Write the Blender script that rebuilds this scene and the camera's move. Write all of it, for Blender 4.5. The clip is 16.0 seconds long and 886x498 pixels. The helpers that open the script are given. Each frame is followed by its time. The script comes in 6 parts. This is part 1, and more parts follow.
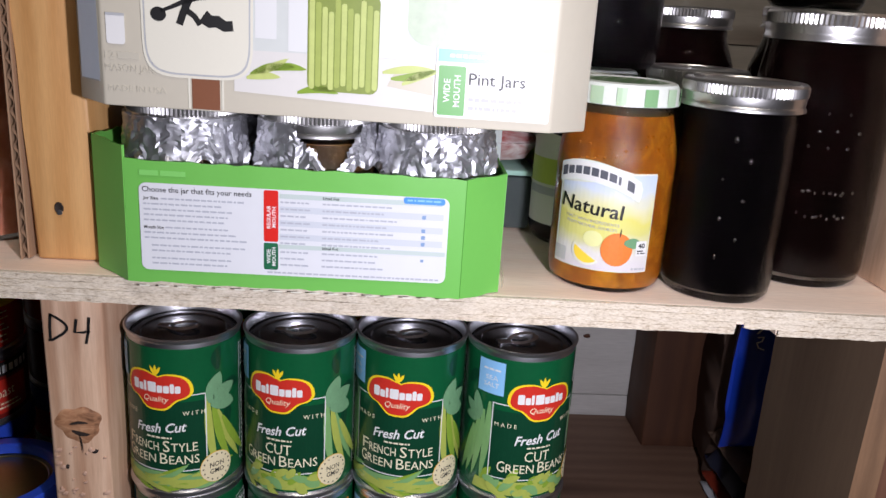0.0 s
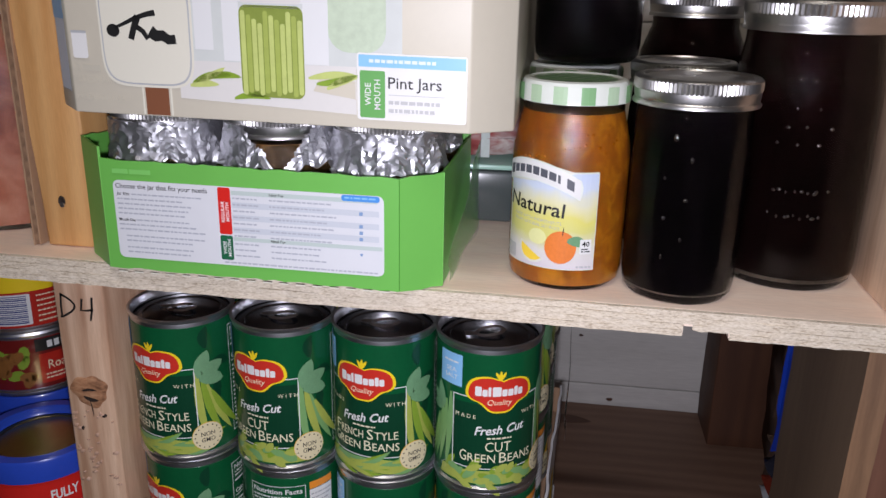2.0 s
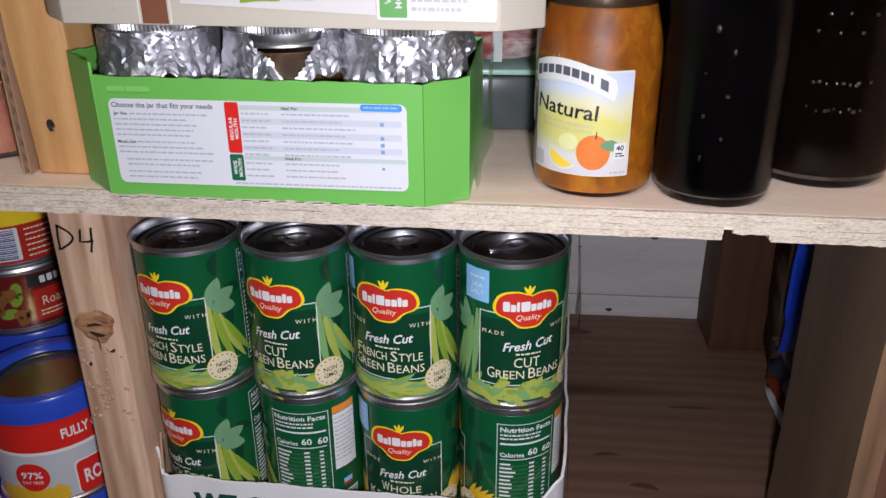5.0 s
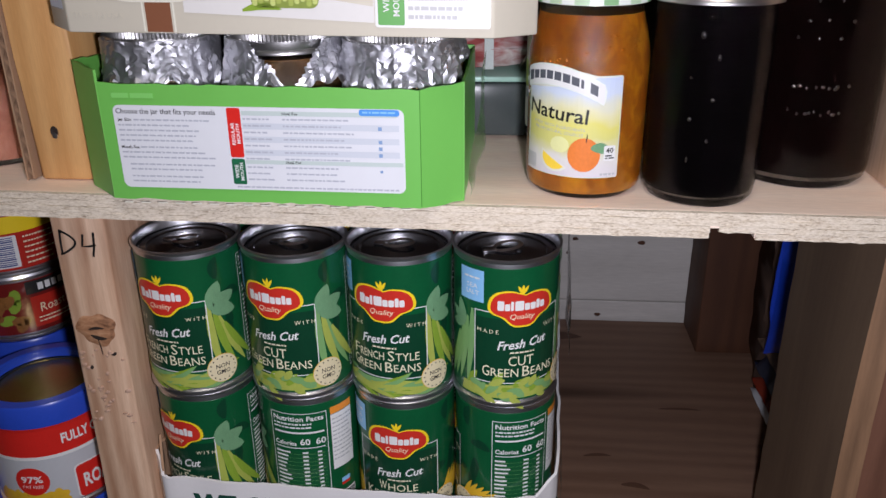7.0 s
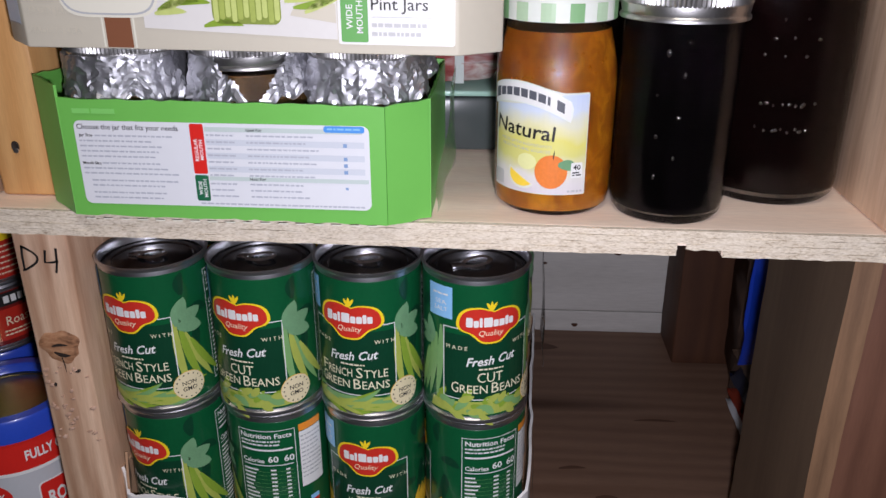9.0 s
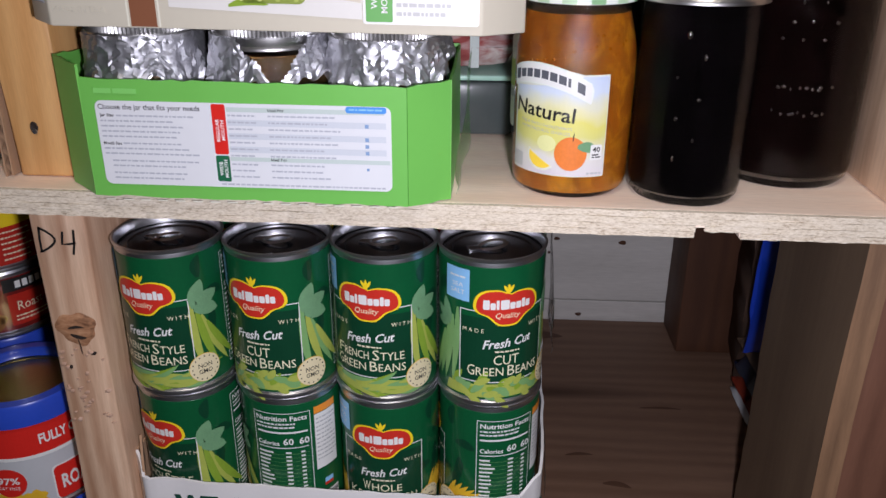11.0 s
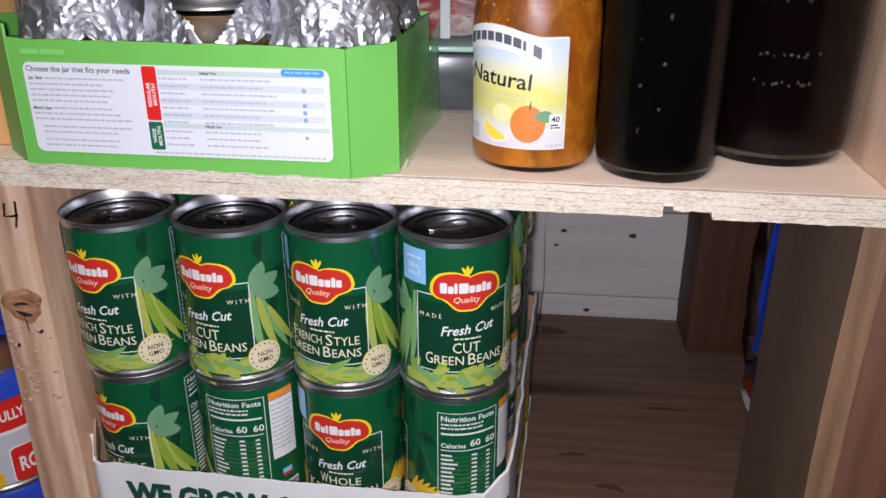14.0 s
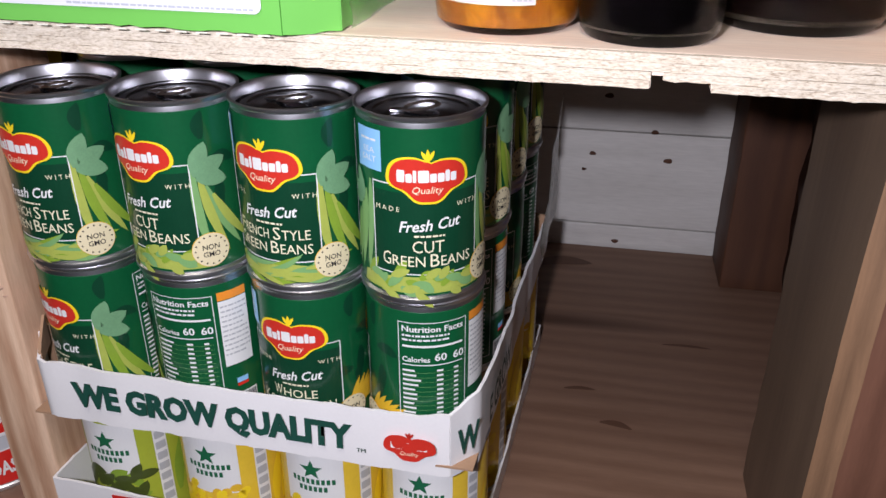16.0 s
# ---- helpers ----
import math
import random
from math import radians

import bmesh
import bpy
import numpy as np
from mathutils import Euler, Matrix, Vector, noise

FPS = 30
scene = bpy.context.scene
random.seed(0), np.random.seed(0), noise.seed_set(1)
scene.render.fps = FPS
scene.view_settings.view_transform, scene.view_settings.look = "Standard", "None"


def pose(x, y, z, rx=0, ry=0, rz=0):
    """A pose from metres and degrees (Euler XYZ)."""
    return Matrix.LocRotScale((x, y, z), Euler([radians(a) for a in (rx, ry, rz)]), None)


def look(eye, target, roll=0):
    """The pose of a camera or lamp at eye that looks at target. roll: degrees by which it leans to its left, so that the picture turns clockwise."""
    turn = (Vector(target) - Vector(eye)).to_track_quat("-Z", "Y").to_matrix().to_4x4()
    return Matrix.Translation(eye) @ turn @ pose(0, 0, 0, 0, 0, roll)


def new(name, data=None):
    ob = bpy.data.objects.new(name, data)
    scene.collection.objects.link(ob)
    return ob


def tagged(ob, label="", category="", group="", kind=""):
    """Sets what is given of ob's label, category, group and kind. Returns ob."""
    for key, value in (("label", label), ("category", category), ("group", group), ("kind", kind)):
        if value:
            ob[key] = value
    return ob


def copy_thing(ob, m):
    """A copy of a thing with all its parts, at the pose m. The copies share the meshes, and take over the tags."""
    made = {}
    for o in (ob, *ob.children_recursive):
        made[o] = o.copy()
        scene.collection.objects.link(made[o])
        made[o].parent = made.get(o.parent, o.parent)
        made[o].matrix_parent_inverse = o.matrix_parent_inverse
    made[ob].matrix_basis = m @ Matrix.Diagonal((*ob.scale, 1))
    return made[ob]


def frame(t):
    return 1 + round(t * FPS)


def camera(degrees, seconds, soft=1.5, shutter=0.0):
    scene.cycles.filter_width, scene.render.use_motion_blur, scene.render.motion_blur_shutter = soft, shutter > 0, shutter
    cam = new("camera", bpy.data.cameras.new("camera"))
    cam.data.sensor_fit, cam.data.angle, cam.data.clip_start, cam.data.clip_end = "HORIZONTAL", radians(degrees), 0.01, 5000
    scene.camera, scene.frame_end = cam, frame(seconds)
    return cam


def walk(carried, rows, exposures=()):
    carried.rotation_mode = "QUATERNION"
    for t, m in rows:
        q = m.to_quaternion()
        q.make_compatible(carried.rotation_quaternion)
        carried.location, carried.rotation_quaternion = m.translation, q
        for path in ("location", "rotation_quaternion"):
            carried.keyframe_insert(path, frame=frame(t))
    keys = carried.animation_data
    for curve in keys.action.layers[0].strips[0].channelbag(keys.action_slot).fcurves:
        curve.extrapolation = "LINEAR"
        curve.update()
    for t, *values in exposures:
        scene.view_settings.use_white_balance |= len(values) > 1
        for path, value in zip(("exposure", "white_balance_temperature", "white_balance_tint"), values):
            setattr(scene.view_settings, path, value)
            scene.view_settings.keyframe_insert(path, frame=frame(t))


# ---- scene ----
cam = camera(56.5, 16.0)
METRES, EYE, TILT, LEAN, TURN = 0.655, 1.40, 0.0, 0.0, -3.7
ROWS = [
    (0.0, 0.0, 0.0, 0.0, 1.04, -16.81, -3.43),
    (0.5, -0.0293, -0.0222, 0.0199, 0.08, -17.24, -3.26),
    (1.0, 0.0562, -0.0092, 0.0212, 0.45, -16.98, -3.27),
    (1.5, 0.2082, 0.0114, 0.0329, 9.91, -17.53, -1.11),
    (2.0, 0.2047, -0.0019, 0.0282, 12.18, -18.45, -1.02),
    (2.5, 0.1688, -0.0032, -0.0024, 11.9, -21.61, -0.81),
    (3.0, 0.1521, 0.0103, -0.0176, 11.35, -23.28, -0.39),
    (3.5, 0.1517, 0.0156, -0.0108, 10.98, -24.19, 0.02),
    (4.0, 0.15, 0.0218, 0.0004, 10.48, -24.44, 0.15),
    (4.5, 0.1481, 0.0278, 0.008, 9.88, -24.24, 0.34),
    (7.0, 0.1405, -0.0015, 0.0074, 8.26, -23.22, 0.54),
    (7.5, 0.1499, 0.006, 0.0158, 8.24, -22.87, 0.39),
    (8.0, 0.1582, 0.0147, 0.0156, 7.8, -22.87, 0.26),
    (10.5, 0.1399, 0.0006, 0.011, 7.06, -22.85, -0.03),
    (11.0, 0.1324, -0.0004, 0.005, 6.91, -23.22, -0.21),
    (11.5, 0.1294, -0.0, 0.0131, 6.8, -23.54, -0.44),
    (12.0, 0.127, -0.0151, 0.0133, 6.88, -23.58, -0.48),
    (12.5, 0.1289, -0.017, 0.0101, 7.33, -23.44, -0.66),
    (13.0, 0.1351, -0.0028, -0.0043, 7.43, -23.51, -0.82),
    (13.5, 0.1664, 0.0056, -0.0055, 8.14, -23.36, -0.66),
    (14.0, 0.2113, 0.0534, -0.0352, 10.11, -23.18, 0.08),
    (14.5, 0.1268, 0.124, -0.0919, 10.09, -23.55, -0.11),
    (15.0, 0.1504, 0.1683, -0.1074, 8.63, -24.05, -0.82),
    (15.5, 0.2729, 0.1372, -0.1141, 12.57, -26.23, 0.24),
    (16.0, 0.2855, 0.1428, -0.1254, 14.95, -26.72, 0.04),
]
EXPOSURES = ((0.0, -0.28), (0.5, -0.64), (1.0, -0.76), (1.5, -0.71), (2.0, -0.58), (2.5, -0.30), (3.5, -0.22), (4.5, -0.38), (7.5, -0.52), (11.0, -0.50), (13.0, -0.41), (14.0, -0.24), (14.5, -0.19), (15.0, -0.13), (15.5, 0.01), (16.0, 0.07))
walk(cam, [(t, pose(0, 0, EYE, TILT, LEAN, TURN) @ pose(METRES * x, METRES * y, METRES * z, 90 + pitch, roll, yaw)) for t, x, y, z, yaw, pitch, roll in ROWS], EXPOSURES)


# ---- light ----
world = bpy.data.worlds.new("world")
scene.world = world
world.use_nodes = True
world.node_tree.nodes["Background"].inputs[0].default_value = (0.9, 0.95, 1.0, 1)
world.node_tree.nodes["Background"].inputs[1].default_value = 0.03


def lamp(name, eye, target, watts, size, colour):
    data = bpy.data.lights.new(name, "AREA")
    data.shape, data.size, data.energy, data.color = "DISK", size, watts, colour
    ob = new(name, data)
    ob.matrix_world = look(eye, target)
    return ob


# fixed stand-in for the flash that travels beside the lens
lamp("camera_flash_fixed", (0.128, 0.0, 1.374), (0.11, 0.6, 1.02), 4.8, 0.028, (0.885, 0.865, 1.0))
# added fill from overhead that lifts the shelf top; no such lamp is seen
lamp("shelf_top_fill", (0.1, -0.18, 2.36), (0.1, -0.05, 0.0), 6.5, 0.5, (1.0, 0.91, 0.82))


# ---- materials ----
def nodes_of(name):
    m = bpy.data.materials.new(name)
    m.use_nodes = True
    t = m.node_tree
    return m, t, t.nodes["Principled BSDF"], t.nodes.new, t.links.new


def col(c):
    return (c[0], c[1], c[2], 1)


def plain(name, c, rough=0.5, metal=0.0, vary=0.12, scale=60.0, bump=0.0, coat=0.0, spec=0.5):
    """Paint, card, metal: one colour with grain at two scales."""
    m, t, b, node, link = nodes_of(name)
    tc = node("ShaderNodeTexCoord")
    n1, n2 = node("ShaderNodeTexNoise"), node("ShaderNodeTexNoise")
    n1.inputs["Scale"].default_value, n2.inputs["Scale"].default_value = scale, scale * 9
    n1.inputs["Detail"].default_value, n2.inputs["Detail"].default_value = 4, 6
    mix, add = node("ShaderNodeMixRGB"), node("ShaderNodeMath")
    link(tc.outputs["Object"], n1.inputs["Vector"]), link(tc.outputs["Object"], n2.inputs["Vector"])
    add.operation = "ADD"
    link(n1.outputs["Fac"], add.inputs[0]), link(n2.outputs["Fac"], add.inputs[1])
    half = node("ShaderNodeMath")
    half.operation = "MULTIPLY"
    half.inputs[1].default_value = 0.5
    link(add.outputs[0], half.inputs[0]), link(half.outputs[0], mix.inputs[0])
    mix.inputs[1].default_value = col([max(0, v * (1 - vary)) for v in c])
    mix.inputs[2].default_value = col([min(1, v * (1 + vary)) for v in c])
    link(mix.outputs[0], b.inputs["Base Color"])
    b.inputs["Roughness"].default_value, b.inputs["Metallic"].default_value = rough, metal
    b.inputs["Coat Weight"].default_value = coat
    b.inputs["Specular IOR Level"].default_value = spec
    if bump:
        bp = node("ShaderNodeBump")
        bp.inputs["Strength"].default_value, bp.inputs["Distance"].default_value = bump, 0.001
        link(half.outputs[0], bp.inputs["Height"]), link(bp.outputs[0], b.inputs["Normal"])
    return m


def wood(name, dark, light, along="Z", rough=0.6, rings=18.0, stretch=14.0, knots=True, bump=0.25, grey=0.0):
    """Softwood: long grain along one axis, fibre noise and a few dark knots."""
    m, t, b, node, link = nodes_of(name)
    tc, mp = node("ShaderNodeTexCoord"), node("ShaderNodeMapping")
    sc = [stretch, stretch, stretch]
    sc["XYZ".index(along)] = 1.0
    mp.inputs["Scale"].default_value = sc
    info = node("ShaderNodeObjectInfo")
    link(tc.outputs["Object"], mp.inputs["Vector"])
    shift, vec = node("ShaderNodeVectorMath"), node("ShaderNodeCombineXYZ")
    mul = node("ShaderNodeMath")
    mul.operation, mul.inputs[1].default_value = "MULTIPLY", 17.0
    link(info.outputs["Random"], mul.inputs[0])
    for i in range(3):
        link(mul.outputs[0], vec.inputs[i])
    link(mp.outputs[0], shift.inputs[0]), link(vec.outputs[0], shift.inputs[1])
    n1, n2, n3 = (node("ShaderNodeTexNoise") for _ in range(3))
    n1.inputs["Scale"].default_value, n1.inputs["Detail"].default_value, n1.inputs["Distortion"].default_value = 2.2, 5, 1.2
    n2.inputs["Scale"].default_value, n2.inputs["Detail"].default_value = rings, 8
    n3.inputs["Scale"].default_value, n3.inputs["Detail"].default_value = rings * 6, 3
    for n in (n1, n2, n3):
        link(shift.outputs[0], n.inputs["Vector"])
    w = node("ShaderNodeTexWave")
    w.wave_type, w.bands_direction = "BANDS", "X" if along != "X" else "Y"
    w.inputs["Scale"].default_value, w.inputs["Distortion"].default_value, w.inputs["Detail"].default_value = 1.6, 7.0, 3.0
    link(shift.outputs[0], w.inputs["Vector"])
    r = node("ShaderNodeValToRGB")
    r.color_ramp.elements[0].position, r.color_ramp.elements[1].position = 0.25, 0.8
    r.color_ramp.elements[0].color, r.color_ramp.elements[1].color = col(dark), col(light)
    a, c2 = node("ShaderNodeMath"), node("ShaderNodeMath")
    a.operation, c2.operation = "MULTIPLY_ADD", "MULTIPLY_ADD"
    a.inputs[1].default_value = 0.45
    link(w.outputs["Fac"], a.inputs[0]), link(n1.outputs["Fac"], a.inputs[2])
    c2.inputs[1].default_value, c2.inputs[2].default_value = 0.5, -0.05
    link(a.outputs[0], c2.inputs[0])
    c3 = node("ShaderNodeMath")
    c3.operation, c3.inputs[1].default_value = "MULTIPLY_ADD", 0.4
    link(n2.outputs["Fac"], c3.inputs[0]), link(c2.outputs[0], c3.inputs[2])
    link(c3.outputs[0], r.inputs[0])
    mix = node("ShaderNodeMixRGB")
    mix.blend_type, mix.inputs[0].default_value = "MULTIPLY", 0.35
    link(r.outputs[0], mix.inputs[1]), link(n3.outputs["Color"], mix.inputs[2])
    bw = node("ShaderNodeRGBToBW")
    link(n3.outputs["Color"], bw.inputs[0])
    g2 = node("ShaderNodeMath")
    g2.operation, g2.inputs[1].default_value, g2.inputs[2].default_value = "MULTIPLY_ADD", 1.0, 0.5
    link(bw.outputs[0], g2.inputs[0]), link(g2.outputs[0], mix.inputs[2])
    out = mix.outputs[0]
    if knots:
        v = node("ShaderNodeTexVoronoi")
        v.inputs["Scale"].default_value = 0.9
        link(shift.outputs[0], v.inputs["Vector"])
        kr = node("ShaderNodeValToRGB")
        kr.color_ramp.elements[0].position, kr.color_ramp.elements[1].position = 0.05, 0.16
        kr.color_ramp.elements[0].color, kr.color_ramp.elements[1].color = (0.25, 0.16, 0.1, 1), (1, 1, 1, 1)
        link(v.outputs["Distance"], kr.inputs[0])
        k = node("ShaderNodeMixRGB")
        k.blend_type, k.inputs[0].default_value = "MULTIPLY", 0.8
        link(out, k.inputs[1]), link(kr.outputs[0], k.inputs[2])
        out = k.outputs[0]
    link(out, b.inputs["Base Color"])
    b.inputs["Roughness"].default_value = rough
    bp = node("ShaderNodeBump")
    bp.inputs["Strength"].default_value, bp.inputs["Distance"].default_value = bump, 0.001
    link(c3.outputs[0], bp.inputs["Height"]), link(bp.outputs[0], b.inputs["Normal"])
    return m


def glass(name, tint=(1, 1, 1), rough=0.02, ior=1.5):
    m, t, b, node, link = nodes_of(name)
    b.inputs["Base Color"].default_value = col(tint)
    b.inputs["Transmission Weight"].default_value, b.inputs["IOR"].default_value = 1.0, ior
    n = node("ShaderNodeTexNoise")
    n.inputs["Scale"].default_value, n.inputs["Detail"].default_value = 70, 2
    bp = node("ShaderNodeBump")
    bp.inputs["Strength"].default_value, bp.inputs["Distance"].default_value = 0.25, 0.001
    link(n.outputs["Fac"], bp.inputs["Height"]), link(bp.outputs[0], b.inputs["Normal"])
    b.inputs["Roughness"].default_value = rough
    return m


PLY = wood("plywood_face", (0.89, 0.69, 0.54), (0.94, 0.78, 0.635), "X", 0.65, 14, 7, False, 0.10)


def speckle(name, dark, mid, light, stretch, scale, rough, bump, soft=0.0, lo=0.36, hi=0.66, drift=0.45):
    """Broken fibres or suspended fruit: fine stretched noise over a slow drift of tone."""
    m, t, b, node, link = nodes_of(name)
    tc, mp = node("ShaderNodeTexCoord"), node("ShaderNodeMapping")
    mp.inputs["Scale"].default_value = stretch
    link(tc.outputs["Object"], mp.inputs["Vector"])
    fine, slow = node("ShaderNodeTexNoise"), node("ShaderNodeTexNoise")
    fine.inputs["Scale"].default_value, fine.inputs["Detail"].default_value, fine.inputs["Distortion"].default_value = scale, 6, 0.6
    slow.inputs["Scale"].default_value, slow.inputs["Detail"].default_value = scale * 0.18, 3
    link(mp.outputs[0], fine.inputs["Vector"]), link(mp.outputs[0], slow.inputs["Vector"])
    mix, ramp = node("ShaderNodeMath"), node("ShaderNodeValToRGB")
    mix.operation, mix.inputs[1].default_value = "MULTIPLY_ADD", drift
    part_fine = node("ShaderNodeMath")
    part_fine.operation, part_fine.inputs[1].default_value = "MULTIPLY", 1 - drift
    link(fine.outputs["Fac"], part_fine.inputs[0]), link(slow.outputs["Fac"], mix.inputs[0]), link(part_fine.outputs[0], mix.inputs[2])
    e = ramp.color_ramp.elements
    e[0].position, e[0].color, e[1].position, e[1].color = lo, col(dark), hi, col(light)
    k = e.new((lo + hi) / 2)
    k.color = col(mid)
    link(mix.outputs[0], ramp.inputs[0]), link(ramp.outputs[0], b.inputs["Base Color"])
    b.inputs["Roughness"].default_value = rough
    if soft:
        b.inputs["Subsurface Weight"].default_value, b.inputs["Subsurface Radius"].default_value = soft, (0.01, 0.004, 0.001)
    bp = node("ShaderNodeBump")
    bp.inputs["Strength"].default_value, bp.inputs["Distance"].default_value = bump, 0.001
    link(mix.outputs[0], bp.inputs["Height"]), link(bp.outputs[0], b.inputs["Normal"])
    return m


PLY_EDGE = speckle("plywood_edge", (0.36, 0.285, 0.205), (0.61, 0.53, 0.41), (0.72, 0.645, 0.53), (0.28, 1.0, 1.0), 1300, 0.85, 0.6, 0.0, 0.33, 0.62, 0.25)
PINE = wood("pine_post_rough", (0.36, 0.18, 0.095), (0.82, 0.60, 0.42), "Z", 0.7, 18, 12, True, 0.4)
PINE_GOLD = wood("pine_post_golden", (0.50, 0.245, 0.08), (0.68, 0.40, 0.165), "Z", 0.5, 18, 12, True, 0.2)
# side of the right upright: the bay's shade is mixed into this brown
PINE_SIDE = wood("pine_side_shaded", (0.096, 0.060, 0.037), (0.160, 0.106, 0.066), "Z", 0.6, 18, 12, False, 0.2)
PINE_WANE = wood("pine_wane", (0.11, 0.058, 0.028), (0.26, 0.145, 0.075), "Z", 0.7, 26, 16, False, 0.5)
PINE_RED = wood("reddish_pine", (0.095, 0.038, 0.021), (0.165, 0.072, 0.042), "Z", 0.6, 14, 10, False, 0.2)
FLOOR_PLY = wood("old_plywood", (0.150, 0.080, 0.049), (0.230, 0.136, 0.089), "X", 0.6, 12, 9, True, 0.2)
BROWN = wood("brown_board", (0.054, 0.018, 0.007), (0.100, 0.038, 0.015), "Z", 0.7, 10, 8, False, 0.3)
WHITEWASH = wood("white_board", (0.52, 0.50, 0.46), (0.72, 0.70, 0.66), "X", 0.55, 8, 8, True, 0.1)
DARKWALL = plain("dark_room_shell", (0.16, 0.16, 0.16), 0.9, 0, 0.1, 8, 0.2)
STEEL = plain("tin_steel", (0.72, 0.72, 0.75), 0.34, 1.0, 0.12, 90, 0.05)
STEEL_DULL = plain("dull_tin", (0.74, 0.74, 0.78), 0.16, 1.0, 0.15, 120, 0.1)
BAND = plain("jar_band_zinc", (0.62, 0.61, 0.60), 0.34, 1.0, 0.18, 150, 0.08)
FOIL = plain("aluminium_foil", (0.60, 0.60, 0.63), 0.50, 1.0, 0.05, 120, 0.2)
GREEN = plain("can_label_green", (0.004, 0.085, 0.028), 0.28, 0, 0.25, 45, 0.0, 0.3)
GREEN_D = plain("can_label_dark_green", (0.004, 0.045, 0.02), 0.3, 0, 0.3, 80, 0.0, 0.3)
WHITE = plain("print_white", (0.73, 0.73, 0.71), 0.4, 0, 0.04, 90)
CREAM = plain("print_cream", (0.78, 0.72, 0.50), 0.4, 0, 0.06, 200)
RED = plain("print_red", (0.62, 0.022, 0.016), 0.3, 0, 0.1, 60)
YELLOW = plain("print_yellow", (0.85, 0.62, 0.02), 0.35, 0, 0.08, 60)
BLACK = plain("print_black", (0.012, 0.012, 0.012), 0.45, 0, 0.2, 60)
GREYINK = plain("print_grey", (0.42, 0.43, 0.44), 0.5, 0, 0.1, 90)
PALEINK = plain("print_pale", (0.47, 0.47, 0.47), 0.5, 0, 0.1, 90)
SKYBLUE = plain("print_sky_blue", (0.25, 0.52, 0.80), 0.35, 0, 0.06, 80)
NAVY = plain("print_navy", (0.02, 0.04, 0.20), 0.4, 0, 0.1, 80)
CARD_GREEN = plain("green_card", (0.145, 0.45, 0.080), 0.42, 0, 0.05, 25, 0.04)
CARD_BEIGE = plain("beige_card", (0.57, 0.53, 0.425), 0.45, 0, 0.05, 25, 0.04)
CARD_CREAM = plain("cream_print", (0.70, 0.68, 0.57), 0.45, 0, 0.03, 40)
KRAFT = plain("brown_card", (0.36, 0.22, 0.13), 0.85, 0, 0.15, 60, 0.2)
TRAYWHITE = plain("white_tray_card", (0.76, 0.75, 0.74), 0.5, 0, 0.06, 50, 0.12)
INKGREEN = plain("tray_green_ink", (0.010, 0.065, 0.045), 0.5, 0, 0.2, 90)


# ---- shaping ----
def thing(name, label, category, loc=(0, 0, 0), rot=0.0, group="", kind=""):
    ob = new(name)
    ob.empty_display_size = 0.02
    ob.matrix_basis = pose(*loc, 0, 0, rot)
    return tagged(ob, label, category, group, kind)


def part(name, bm, material, parent=None, label="", smooth=None):
    me = bpy.data.meshes.new(name)
    bm.normal_update()
    bm.to_mesh(me)
    bm.free()
    me.materials.append(material)
    if smooth is not None:
        me.shade_smooth()
        me.set_sharp_from_angle(angle=radians(smooth))
    ob = new(name, me)
    ob.parent = parent
    return tagged(ob, label)


def block(x0, x1, y0, y1, z0, z1, bev=0.0, bm=None):
    bm = bm or bmesh.new()
    made = bmesh.ops.create_cube(bm, size=1.0)["verts"]
    for v in made:
        v.co = ((x0 + x1) / 2 + v.co.x * (x1 - x0), (y0 + y1) / 2 + v.co.y * (y1 - y0), (z0 + z1) / 2 + v.co.z * (z1 - z0))
    if bev:
        edges = {e for v in made for e in v.link_edges}
        bmesh.ops.bevel(bm, geom=list(edges), offset=bev, segments=2, affect="EDGES", profile=0.5)
    return bm


def lathe(profile, seg=48, bm=None, ripple=None):
    """Turn a profile of (radius, height) about z; radius 0 closes it."""
    bm = bm or bmesh.new()
    rings = []
    for r, z in profile:
        if r <= 1e-6:
            rings.append([bm.verts.new((0, 0, z))])
        else:
            rings.append([bm.verts.new(((r + (ripple(a, z) if ripple else 0)) * math.sin(a), -(r + (ripple(a, z) if ripple else 0)) * math.cos(a), z))
                          for a in (2 * math.pi * i / seg for i in range(seg))])
    for p, q in zip(rings, rings[1:]):
        for i in range(seg):
            j = (i + 1) % seg
            if len(p) == 1 and len(q) > 1:
                bm.faces.new((p[0], q[j], q[i]))
            elif len(q) == 1 and len(p) > 1:
                bm.faces.new((p[i], p[j], q[0]))
            elif len(p) > 1:
                bm.faces.new((p[i], p[j], q[j], q[i]))
    return bm


# ---- large structure ----
YF = 0.462            # front edge of the shelves
FLOOR_Z = 0.845       # top of the lower shelf


def shelf_z(x):
    """The middle shelf sags slightly towards one side."""
    return 1.2325 - 0.012 * x


def structure(name, bm, material, label="", smooth=None):
    ob = part(name, bm, material, None, "", smooth)
    return tagged(ob, label, "", "", "structure")


# unseen shell added round the rack, dark so the jars mirror little light
structure("floor", block(-2.0, 2.0, -1.6, 1.2, -0.06, 0.0), DARKWALL, "unseen floor, added to close the room")
structure("ceiling", block(-2.0, 2.0, -1.6, 1.2, 2.40, 2.46), DARKWALL, "unseen ceiling, added to close the room")
structure("wall_south", block(-2.0, 2.0, -1.68, -1.6, 0.0, 2.40), DARKWALL, "unseen wall, added to close the room")
structure("wall_west", block(-2.08, -2.0, -1.6, 1.2, 0.0, 2.40), DARKWALL, "unseen wall, added to close the room")
